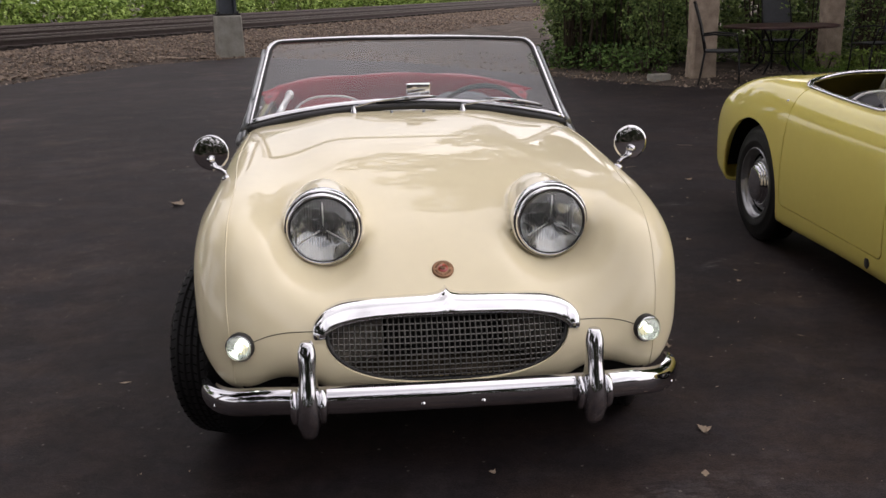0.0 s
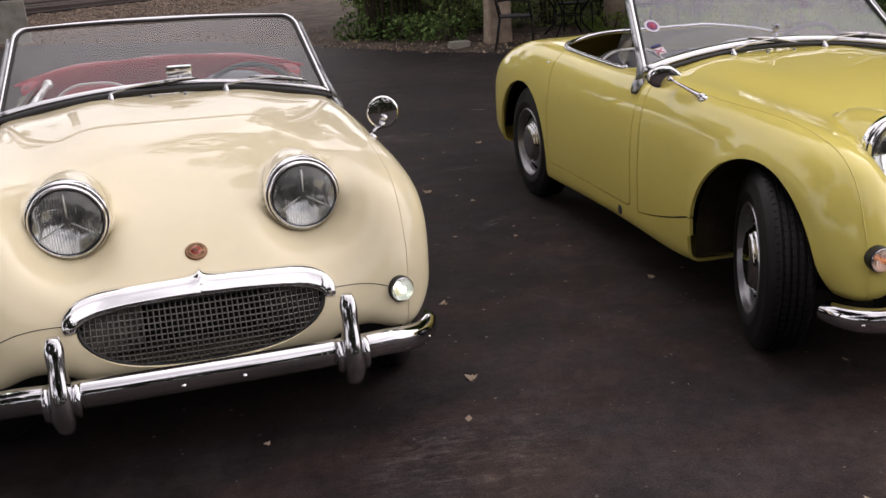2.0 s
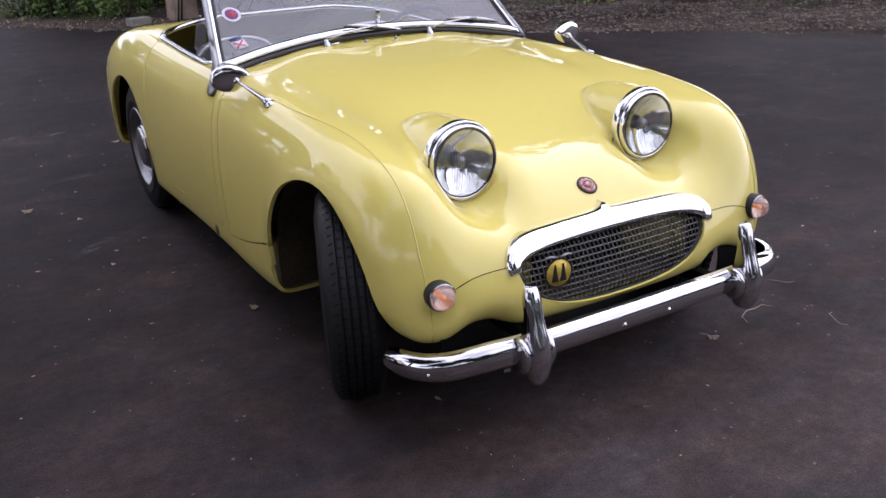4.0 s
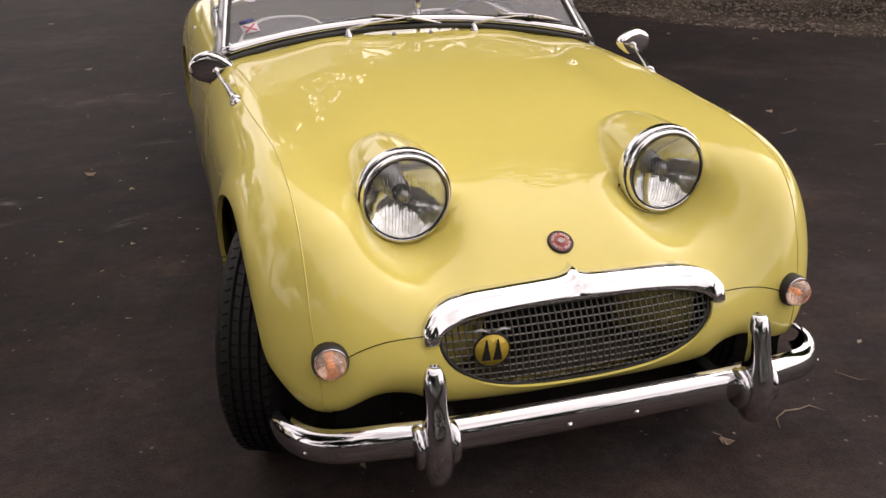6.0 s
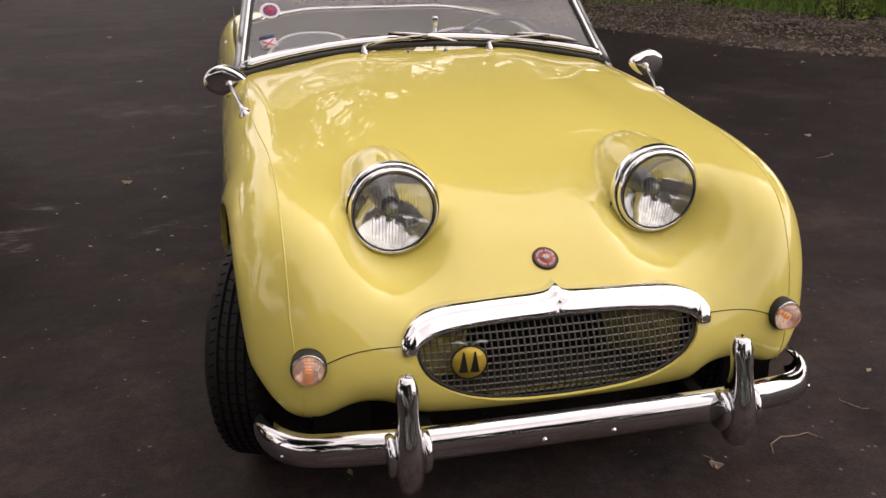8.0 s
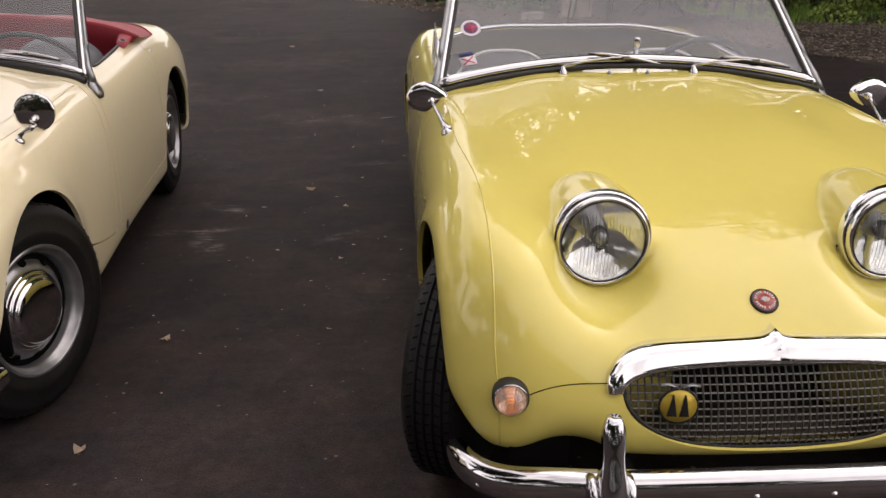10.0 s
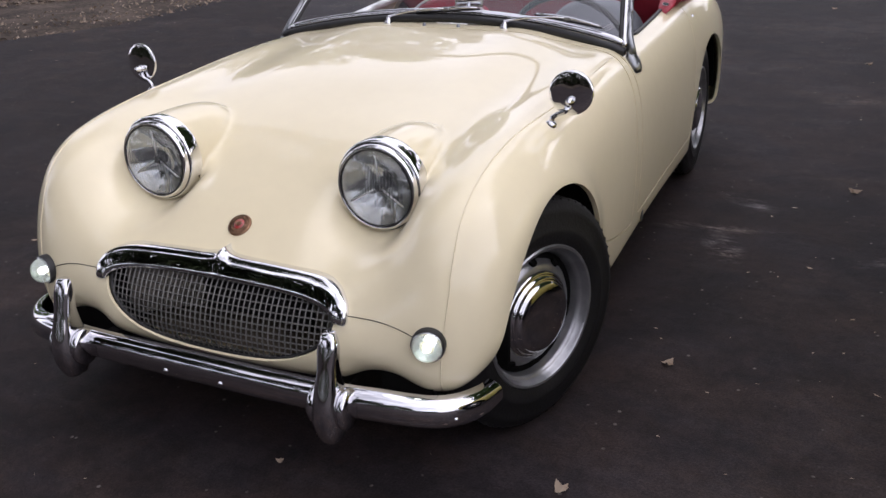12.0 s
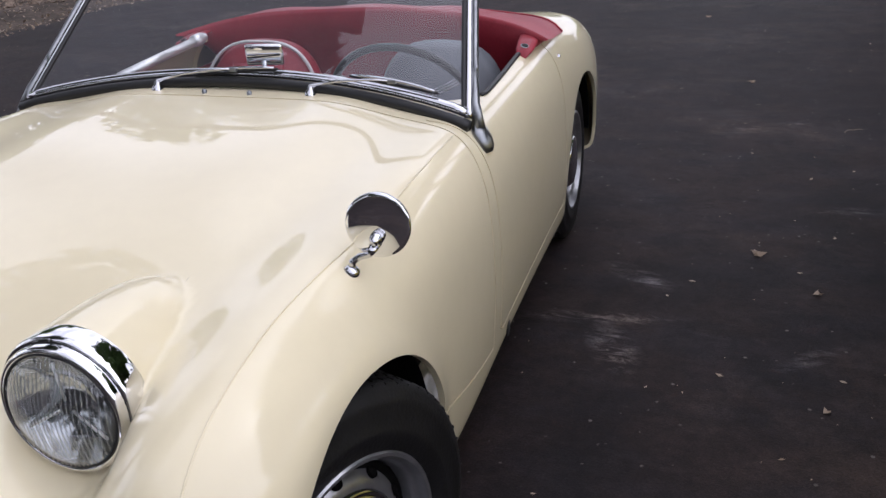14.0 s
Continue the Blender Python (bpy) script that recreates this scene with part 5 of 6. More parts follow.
def leaf_material(name, light, dark):
    m = material(name, light, 0.6, 0.0, gloss=0.12)
    n, l = m.node_tree.nodes, m.node_tree.links
    g = n.new("ShaderNodeNewGeometry")
    r = n.new("ShaderNodeValToRGB")
    r.color_ramp.elements[0].color, r.color_ramp.elements[1].color = (*dark, 1), (*light, 1)
    l.new(g.outputs["Random Per Island"], r.inputs[0])
    l.new(r.outputs[0], n["Principled BSDF"].inputs["Base Color"])
    n["Principled BSDF"].inputs["Subsurface Weight"].default_value = 0.0
    return m


LEAF = leaf_material("green leaves", (0.16, 0.25, 0.070), (0.036, 0.072, 0.024))
LEAF_SUN = leaf_material("bright weeds", (0.36, 0.48, 0.12), (0.09, 0.15, 0.03))
LEAF_DARK = leaf_material("dark ivy leaves", (0.31, 0.41, 0.135), (0.036, 0.070, 0.026))
# near-black leaves for the added plants that only reflections meet
LEAF_UNSEEN = leaf_material("near-black leaves out of view", (0.040, 0.052, 0.024), (0.012, 0.018, 0.009))
GRASS = leaf_material("grass blades", (0.24, 0.38, 0.08), (0.09, 0.17, 0.035))

# outline of the asphalt, round the lot
LOT = [(-13.5, -6.4), (-9.0, -2.0), (-6.4, 7.0), (-7.0, 10.0), (-7.2, 14.0), (-6.3, 17.5), (-4.4, 19.2), (-1.2, 17.0), (1.44, 13.4), (2.3, 12.1), (3.3, 11.3), (5.05, 9.55), (6.05, 8.1), (7.9, 6.1), (10.0, 3.4), (13.0, -2.0), (16.0, -6.4)]


def lot_distance(x, y):
    """Metres outside the asphalt's outline; below zero inside."""
    inside, best = False, 1e9
    for (ax, ay), (bx, by) in zip(LOT, LOT[1:] + LOT[:1]):
        dx, dy = bx - ax, by - ay
        t = min(max(((x - ax) * dx + (y - ay) * dy) / (dx * dx + dy * dy), 0), 1)
        best = min(best, math.hypot(x - ax - t * dx, y - ay - t * dy))
        if (ay > y) != (by > y) and x < ax + (y - ay) / (by - ay) * (bx - ax):
            inside = not inside
    return -best if inside else best


TRACK_A, TRACK_DIR = Vector((-9.57, 18.6)), Vector((0.37, 0.929)).normalized()
TRACK_N = Vector((-TRACK_DIR.y, TRACK_DIR.x))


def track_offset(x, y):
    """Metres beyond the near rail."""
    return (Vector((x, y)) - TRACK_A).dot(TRACK_N)


def ground_height(x, y):
    d = lot_distance(x, y)
    z = -0.03 + 0.03 * min(max(d, 0), 1)
    o = track_offset(x, y)
    if d > 0 and y > 3 and o > -6:
        z += 0.30 * min(max((o + 4.2) / 3.2, 0), 1) - 0.17 * min(max((o + 0.7) / 0.5, 0), 1)
    if d > 0.1:
        z += 0.05 * (noise.noise(Vector((x * 0.7, y * 0.7, 0))) + 0.5)
    return z


def ground():
    xs = list(np.arange(-60, -16, 4)) + list(np.arange(-16, 12, 0.5)) + list(np.arange(12, 61, 4))
    ys = list(np.arange(-60, 2, 5)) + list(np.arange(2, 30, 0.5)) + list(np.arange(30, 122, 4))
    xs, ys = [-900, -200] + xs + [200, 900], [-900, -200] + ys + [250, 900]
    bm = bmesh.new()
    rings(bm, [[(x, y, ground_height(x, y) if max(abs(x), abs(y)) < 150 else 0) for x in xs] for y in ys], False, False)
    tagged(part("ground", bm, EARTH), "brown earth strewn with leaves and stones", "ground", kind="structure")
    bm = bmesh.new()
    pts = []
    for (ax, ay), (bx, by) in zip(LOT, LOT[1:] + LOT[:1]):
        n = max(int(math.hypot(bx - ax, by - ay) / 0.35), 1)
        for i in range(n):
            x, y = ax + (bx - ax) * i / n, ay + (by - ay) * i / n
            w = 0.12 * noise.noise(Vector((x * 1.3, y * 1.3, 4))) + 0.05 * noise.noise(Vector((x * 5, y * 5, 9)))
            pts.append((x + w, y + w))
    t = [bm.verts.new((x, y, 0.0)) for x, y in pts]
    b = [bm.verts.new((x, y, -0.12)) for x, y in pts]
    bm.faces.new(t)
    for i in range(len(t)):
        j = (i + 1) % len(t)
        bm.faces.new((t[i], t[j], b[j], b[i]))
    tagged(part("pavement", bm, ASPHALT, smooth=False), "dark asphalt car park with pale scuffs", "pavement", kind="structure")


ground()


def mesh_of(name, verts, faces, mat, parent=None, label=""):
    me = bpy.data.meshes.new(name)
    me.from_pydata([tuple(v) for v in verts], [], faces)
    return link_part(name, me, mat, parent, label, smooth=False)


def leaves(rng, centres, size, up=0.3):
    """Folded leaves round the given points: 6 corners, 2 quads each."""
    n = len(centres)
    a = rng.normal(size=(n, 3))
    a[:, 2] *= 0.6
    a /= np.linalg.norm(a, axis=1)[:, None]
    b = np.cross(a, rng.normal(size=(n, 3)) + np.array([0, 0, up]))
    b /= np.linalg.norm(b, axis=1)[:, None]
    c = np.cross(a, b)
    s = (size * (0.6 + 0.8 * rng.random(n)))[:, None]
    p = [centres - a * s * 0.5, centres - a * s * 0.05 + b * s * 0.30 + c * s * 0.10, centres + a * s * 0.55, centres - a * s * 0.05 - b * s * 0.30 + c * s * 0.10]
    v = np.stack(p, 1).reshape(-1, 3)
    i = np.arange(n)[:, None] * 4
    return v, np.vstack([i + np.array([[0, 1, 2]]), i + np.array([[0, 2, 3]])]).tolist()


def clump_points(rng, blobs, per):
    """Points near the skins of uneven blobs (x, y, z, rx, ry, rz)."""
    out = []
    for x, y, z, rx, ry, rz in blobs:
        n = max(int(per * (rx * ry + ry * rz + rx * rz)), 8)
        d = rng.normal(size=(n, 3))
        d /= np.linalg.norm(d, axis=1)[:, None]
        r = 0.62 + 0.42 * rng.random(n) ** 0.6
        bump = 0.18 * np.sin(7 * d[:, 0] + x * 3) * np.sin(6 * d[:, 1] + y * 5) * np.sin(5 * d[:, 2] + 1)
        out.append(np.array([x, y, z]) + d * (r + bump)[:, None] * np.array([rx, ry, rz]))
    p = np.vstack(out)
    return p[p[:, 2] > 0.02]


def shrubs(name, label, blobs, per, size, mat, seed):
    rng = np.random.default_rng(seed)
    v, f = leaves(rng, clump_points(rng, blobs, per), size)
    ob = mesh_of(name, v, f, mat)
    tagged(ob, label, "shrub", kind="stuff")
    # dark woody inside, so that gaps look into shade
    bm = bmesh.new()
    r2 = random.Random(seed)
    for x, y, z, rx, ry, rz in blobs:
        for _ in range(5):
            a, b = r2.uniform(-0.6, 0.6), r2.uniform(-0.6, 0.6)
            tube([(x + a * rx * 0.3, y + b * ry * 0.3, 0), (x + a * rx * 0.7, y + b * ry * 0.7, z), (x + a * rx, y + b * ry, z + rz * 0.7)], 0.018, 5, bm, taper=[1, 0.7, 0.25])
    part("stems", bm, BARK, ob, "thin brown stems")
    return ob


def scatter_stones(name, label, spots, low, high, mat, seed, cat):
    """Many small angular stones in one object."""
    rng = np.random.default_rng(seed)
    base = np.array([(1, 0, 0), (-1, 0, 0), (0, 1, 0), (0, -1, 0), (0, 0, 1), (0, 0, -1)], float)
    tri = np.array([(0, 2, 4), (2, 1, 4), (1, 3, 4), (3, 0, 4), (2, 0, 5), (1, 2, 5), (3, 1, 5), (0, 3, 5)])
    n = len(spots)
    s = low + (high - low) * rng.random(n) ** 2
    d = base[None] * (0.6 + 0.6 * rng.random((n, 6, 1))) + rng.normal(size=(n, 6, 3)) * 0.22
    q = rng.random(n) * 6.28
    c, w = np.cos(q)[:, None], np.sin(q)[:, None]
    x, y, z = d[..., 0] * c - d[..., 1] * w, d[..., 0] * w + d[..., 1] * c, d[..., 2] * 0.6
    v = np.stack([x, y, z], 2) * s[:, None, None] + np.asarray(spots)[:, None, :] + np.array([0, 0, 0.25]) * s[:, None, None]
    f = (np.arange(n)[:, None, None] * 6 + tri[None]).reshape(-1, 3).tolist()
    return tagged(mesh_of(name, v.reshape(-1, 3), f, mat), label, cat, kind="stuff")


def stone_spots(seed, count, box_xy, keep):
    rng = random.Random(seed)
    out = []
    while len(out) < count:
        x, y = rng.uniform(*box_xy[0]), rng.uniform(*box_xy[1])
        if keep(x, y):
            out.append((x, y, ground_height(x, y)))
    return out


# ---- railway beyond the left edge ----
def along(o, s, z):
    p = TRACK_A + TRACK_DIR * s + TRACK_N * o
    return Vector((p.x, p.y, z))


def railway():
    bed = bmesh.new()
    sec = [(-0.9, 0.24), (-0.5, 0.34), (12.2, 0.34), (12.6, 0.24)]
    rings(bed, [[along(o, s, z) for o, z in sec] for s in (-40, 0, 40, 140)], False, False)
    tagged(part("track_bed", bed, material("oily dark ballast", (0.020, 0.015, 0.0125), 0.95, 0.0, second=(0.010, 0.0075, 0.0065), scale=3, bump=0.9, bump_scale=14, fine=0.4, gloss=0.05), smooth=False), "dark oily ballast bed under the rails", "track bed", kind="structure")
    for o0 in (0.0, 4.2, 8.4):
        tr = new("railway_track")
        tagged(tr, "rusty steel rails on tarred wooden sleepers", "railway track", "railway tracks")
        for o in (o0, o0 + 1.435):
            bm = bmesh.new()
            sec = [(-0.075, 0.36), (0.075, 0.36), (0.07, 0.375), (0.012, 0.39), (0.012, 0.48), (-0.012, 0.48), (-0.012, 0.39), (-0.07, 0.375)]
            rings(bm, [[along(o + a, s, z) for a, z in sec] for s in (-40, 140)], True, True)
            rail = part("rail", bm, RUST, tr, "rusty rail web", smooth=False)
            bm = bmesh.new()
            sec = [(-0.036, 0.48), (0.036, 0.48), (0.036, 0.515), (0.028, 0.522), (-0.028, 0.522), (-0.036, 0.515)]
            rings(bm, [[along(o + a, s, z) for a, z in sec] for s in (-40, 140)], True, True)
            part("rail_head", bm, RAIL_TOP, rail, "worn bright rail head", smooth=False)
        me = None
        for i in range(150):
            m = Matrix.Translation(along(o0 + 0.7175, -14 + i * 0.62, 0.345)) @ Matrix.Rotation(math.atan2(TRACK_N.y, TRACK_N.x), 4, "Z")
            if me is None:
                ob = part("sleeper", box(2.5, 0.24, 0.06, bevel=0.01), SLEEPER, tr, smooth=False)
                me = ob.data
            else:
                ob = new("sleeper", me)
                ob.parent = tr
            ob.matrix_basis = m


railway()

mast = new("railway_mast")
tagged(mast, "grey steel mast on a weathered concrete plinth beside the track", "mast")
mast.matrix_basis = pose(-4.95, 19.35, 0.06, 0, 0, 24)
bm = bmesh.new()
rings(bm, [[(w * a, w * b, z) for a, b in ((-1, -0.9), (-0.9, -1), (0.9, -1), (1, -0.9), (1, 0.9), (0.9, 1), (-0.9, 1), (-1, 0.9))] for w, z in ((0.275, -0.2), (0.265, 0.40), (0.26, 0.78), (0.245, 0.81))])
part("plinth", bm, CONCRETE, mast, "pale concrete plinth", smooth=False)
bm = bmesh.new()
box(0.05, 0.34, 5.5, pose(-0.16, 0, 3.6), 0.004, bm)
box(0.05, 0.34, 5.5, pose(0.16, 0, 3.6), 0.004, bm)
box(0.28, 0.02, 5.5, pose(0, 0, 3.6), 0.0, bm)
part("post", bm, material("blue-grey painted steel", (0.075, 0.085, 0.10), 0.5, 0.3, vary=0.3, scale=6), mast, "blue-grey steel post", smooth=False)
part("base_plate", box(0.50, 0.46, 0.04, pose(0, 0, 0.83), 0.005), IRON, mast)
for bx, by in ((-0.2, -0.19), (0.2, -0.19), (0.2, 0.19), (-0.2, 0.19)):
    part("anchor_bolt", revolve([(0.0, 0.05), (0.022, 0.05), (0.022, 0.0)], pose(bx, by, 0.845), 6), IRON, mast, smooth=False)

tagged(part("fallen_branch", tube([(-6.6, 18.1, 0.06), (-6.1, 18.2, 0.10), (-5.6, 18.35, 0.07)], 0.03, 6, taper=[1, 0.9, 0.5]), TIMBER), "dead grey branch lying at the gravel's edge", "branch")

# ---- stones and litter ----
scatter_stones("ballast_stones", "brown angular ballast stones on the bank", stone_spots(3, 34000, ((-13, 7), (7, 52)), lambda x, y: lot_distance(x, y) > 0.02 and -4.6 < track_offset(x, y) < -0.7), 0.016, 0.065, STONE, 5, "gravel")
scatter_stones("verge_gravel", "fine grey-brown gravel along the asphalt's edge", stone_spots(4, 17000, ((0.5, 12), (2, 15)), lambda x, y: x + 0.5 * math.sin(3 * y) > 4.4 and -0.05 < lot_distance(x, y) < 2.9 and track_offset(x, y) < -5), 0.007, 0.026, GRAVEL, 6, "gravel")


def fallen_leaf_mesh(seed):
    r = random.Random(seed)
    bm = bmesh.new()
    c = bm.verts.new((0, 0, 0.010))
    ring = []
    for i in range(9):
        a = 2 * math.pi * i / 9 + r.uniform(-0.25, 0.25)
        k = r.uniform(0.010, 0.026)
        ring.append(bm.verts.new((k * math.cos(a), k * math.sin(a) * 0.7, 0.001 + 0.014 * r.random())))
    for i in range(9):
        bm.faces.new((c, ring[i], ring[(i + 1) % 9]))
    return bm


# x, y, size
LEAF_AT = [(1.04, 4.67, 1.5), (0.84, 3.03, 0.7), (0.82, 2.41, 0.8), (-1.66, 5.40, 1.6), (1.67, 3.06, 0.7), (1.59, 5.85, 0.9), (1.25, 4.41, 0.6), (4.74, 4.99, 0.8),
           (6.03, 7.27, 1.1), (2.80, 2.10, 0.7), (0.71, 7.27, 0.9), (1.31, 3.75, 0.45), (0.20, 2.19, 0.4), (5.46, 7.71, 0.9), (0.07, 9.68, 1.0)]
first = None
for i, (lx, ly, size) in enumerate(LEAF_AT):
    m = pose(lx, ly, 0.001, 0, 0, i * 77) @ Matrix.Scale(size, 4)
    if first is None:
        first = part("fallen_leaf", fallen_leaf_mesh(1), DEAD_LEAF, smooth=False)
        tagged(first, "small curled dry leaf lying on the asphalt", "leaf", "fallen leaves")
        first.matrix_basis = m
    else:
        copy_thing(first, m)
twig = part("twig", tube([(-0.07, -0.01, 0.004), (-0.05, 0.025, 0.006), (-0.01, 0.038, 0.010), (0.03, 0.034, 0.006), (0.07, 0.038, 0.005), (0.085, 0.015, 0.004)], 0.0016, 5, taper=[0.5, 1, 1, 1, 0.8, 0.5]), DEAD_LEAF)
tagged(twig, "thin pale curled twig lying on the asphalt", "twig", "twigs on the asphalt")
twig.matrix_basis = pose(3.03, 2.14, 0.001, 0, 0, 10)
for tx, ty, turn, size in ((3.30, 2.30, 120, 0.5), (3.22, 1.99, 60, 0.6), (4.60, 4.60, 200, 0.9), (4.90, 4.20, 310, 0.8), (1.30, 6.30, 40, 0.7), (1.90, 7.20, 150, 0.8)):
    copy_thing(twig, pose(tx, ty, 0.001, 0, 0, turn) @ Matrix.Scale(size, 4))
rng = np.random.default_rng(9)
spots = []
while len(spots) < 3600:
    x, y = rng.uniform(-6, 8), rng.uniform(0.2, 16)
    d = lot_distance(x, y)
    if d < -0.05 and rng.random() < 0.10 + 0.9 * math.exp(d / 0.8) + 0.10 * (x > 0.5):
        spots.append((x, y, 0.003))
v, f = leaves(rng, np.array(spots), 0.007 + 0.024 * rng.random(len(spots)) ** 4)
v[:, 2] = np.abs(v[:, 2] - 0.003) * 0.15 + 0.002
tagged(mesh_of("leaf_litter", v, f, DEAD_LEAF), "scattered dry leaf scraps and twigs on the asphalt", "leaf litter", kind="stuff")
spots = []
while len(spots) < 4200:
    x, y = rng.uniform(-8, 11), rng.uniform(3, 20)
    d = lot_distance(x, y)
    if -0.15 < d < 2.2 and rng.random() < (0.75 - 0.25 * d) * (0.22 if x > 4 else 1.0):
        spots.append((x, y, max(ground_height(x, y), 0) + 0.012))
v, f = leaves(rng, np.array(spots), 0.024 + 0.028 * rng.random(len(spots)), up=2)
tagged(mesh_of("edge_litter", v, f, DEAD_LEAF), "brown leaf litter along the lot's edge", "leaf litter", kind="stuff")


# ---- shrubs, verge grass, trees ----
rb = random.Random(12)
blobs = [(2.2 + rb.uniform(-0.45, 1.5), 14.9 + rb.uniform(-1.1, 1.5), rb.uniform(0.3, 2.7), rb.uniform(0.3, 0.75), rb.uniform(0.3, 0.6), rb.uniform(0.25, 0.6)) for _ in range(34)] + [(2.9, 15.8, 1.2, 1.0, 0.8, 1.2)]
shrubs("laurel_thicket", "dense dark green shrub thicket beside the lot", blobs, 2300, 0.052, LEAF_DARK, 21)
blobs = [(1.5 + 0.25 * i, 14.9 - 0.33 * i + rb.uniform(-0.2, 0.2), 0.15, 0.35, 0.3, 0.28) for i in range(6)]
shrubs("ground_ivy", "low bright green weeds at the thicket's foot", blobs, 1500, 0.06, LEAF, 22)
blobs = [(4.0 + 0.75 * i, 14.9 - 0.25 * i + rb.uniform(-0.3, 0.3), rb.uniform(0.5, 1.0), 0.7, 0.5, rb.uniform(0.8, 1.2)) for i in range(8)] + [(4.0 + 0.9 * i, 15.6 - 0.25 * i, 2.3, 0.9, 0.6, 1.0) for i in range(7)]
shrubs("ivy_hedge", "ivy-covered hedge behind the garden table", blobs, 1700, 0.060, LEAF_DARK, 23)
blobs = [(9.6 + 0.9 * i, 11.5 - 1.35 * i + rb.uniform(-0.4, 0.4), rb.uniform(0.4, 0.8), 0.9, 0.8, rb.uniform(0.6, 1.0)) for i in range(6)] + [(8.2 + 1.0 * i, 13.2 - 1.0 * i, 1.0, 0.8, 0.7, 1.2) for i in range(3)]
shrubs("verge_shrubs", "green shrubs along the gravel verge", blobs, 650, 0.10, LEAF, 24)
blobs = [tuple(along(14.6 + rb.uniform(-0.8, 1.2), s * 1.7, rb.uniform(0.5, 1.0))) + (1.5, 1.4, rb.uniform(0.9, 1.5)) for s in range(-8, 50)] + [tuple(along(16.5 + rb.uniform(-0.8, 1.2), s * 2.2, rb.uniform(1.6, 2.6))) + (1.7, 1.5, rb.uniform(1.2, 1.8)) for s in range(-6, 40)]
shrubs("embankment_shrubs", "sunlit green shrubs and weeds beyond the railway", blobs, 190, 0.20, LEAF_SUN, 25)


blobs = [(x + rb.uniform(-0.4, 0.4), 19.5 - 0.15 * x + rb.uniform(-0.6, 0.6), z, 1.4, 1.1, 1.1) for x in np.arange(3.5, 13, 1.5) for z in (0.8, 2.2, 3.6)]
shrubs("undergrowth", "deep green undergrowth among the trees", blobs, 330, 0.15, LEAF_DARK, 27)


def grass(name, label, count, seed, place):
    rng = random.Random(seed)
    v, f = [], []
    while len(f) < count:
        x, y = place(rng)
        if x is None:
            continue
        h, a, w = rng.uniform(0.05, 0.12) + 0.16 * max(noise.noise(Vector((x * 1.1, y * 1.1, 3))), 0) * rng.random() * 2, rng.uniform(0, 6.28), 0.007
        z = max(ground_height(x, y), 0)
        bx, by = h * 0.4 * math.cos(a), h * 0.4 * math.sin(a)
        k = len(v)
        v += [(x - w * math.sin(a), y + w * math.cos(a), z), (x + w * math.sin(a), y - w * math.cos(a), z), (x + bx, y + by, z + h)]
        f.append((k, k + 1, k + 2))
    tagged(mesh_of(name, v, f, GRASS), label, "grass", kind="stuff")


def verge(rng):
    x, y = rng.uniform(5, 14), rng.uniform(1, 15)
    d = lot_distance(x, y)
    return (x, y) if d > 2.5 + 0.6 * math.sin(x * 2.1 + y) * rng.random() and d < 6 and noise.noise(Vector((x * 0.9, y * 0.9, 7))) > rng.uniform(-0.5, 0.25) else (None, None)


weed_rng = random.Random(77)
blobs = []
while len(blobs) < 46:
    wx, wy = weed_rng.uniform(5, 13), weed_rng.uniform(2, 14)
    if 2.5 < lot_distance(wx, wy) < 4.6:
        blobs.append((wx, wy, 0.10, weed_rng.uniform(0.15, 0.4), weed_rng.uniform(0.15, 0.4), weed_rng.uniform(0.12, 0.30)))
shrubs("verge_weeds", "leafy green weeds at the edge of the gravel", blobs, 1500, 0.055, LEAF_SUN, 28)
grass("verge_grass", "rough green grass behind the gravel verge", 26000, 31, verge)


def far_side(rng):
    p = along(13.0 + rng.random() * 2.5, rng.uniform(-16, 40), 0)
    return p.x, p.y


grass("embankment_grass", "pale green grass beyond the railway", 12000, 32, far_side)


def tree(name, label, at, height, radius, seed, spread, base, trunk_r=0.24, leaf_n=6500, leaf=0.46, mat=None):
    r, rng = random.Random(seed), np.random.default_rng(seed)
    t = new(name)
    tagged(t, label, "tree")
    t.matrix_basis = pose(*at)
    bm = bmesh.new()
    lean = [(r.uniform(-0.2, 0.2) * k, r.uniform(-0.2, 0.2) * k, height * k * 0.8) for k in np.linspace(0, 1, 7)]
    tube([(0, 0, -0.2)] + lean, trunk_r, 12, bm, taper=[1.5, 1.25, 0.95, 0.8, 0.65, 0.5, 0.32, 0.12])
    tips = []
    for i in range(16):
        k = r.uniform(base, 0.95)
        a, ln = r.uniform(0, 6.28), radius * r.uniform(0.5, 1.0) * (1.15 - 0.6 * k)
        z = height * 0.8 * k
        tip = (ln * math.cos(a), ln * math.sin(a), z + ln * r.uniform(0.1, 0.5))
        tube([(0, 0, z), (tip[0] * 0.5, tip[1] * 0.5, z + (tip[2] - z) * 0.35), tip], trunk_r * 0.28, 6, bm, taper=[1, 0.65, 0.2])
        tips.append(tip)
        tips.append((tip[0] * 0.6, tip[1] * 0.6, (tip[2] + z) / 2 + 0.5))
    part("trunk", bm, BARK, t, "rough brown trunk and limbs")
    blobs = [(x, y, z, spread * r.uniform(0.6, 1.1), spread * r.uniform(0.6, 1.1), spread * r.uniform(0.45, 0.8)) for x, y, z in tips]
    per = leaf_n / sum(b[3] * b[4] + b[4] * b[5] + b[3] * b[5] for b in blobs)
    v, f = leaves(rng, clump_points(rng, blobs, per), leaf)
    part_ob = mesh_of("crown", v, f, mat or LEAF, t, "loose green crown of leaves")
    return t


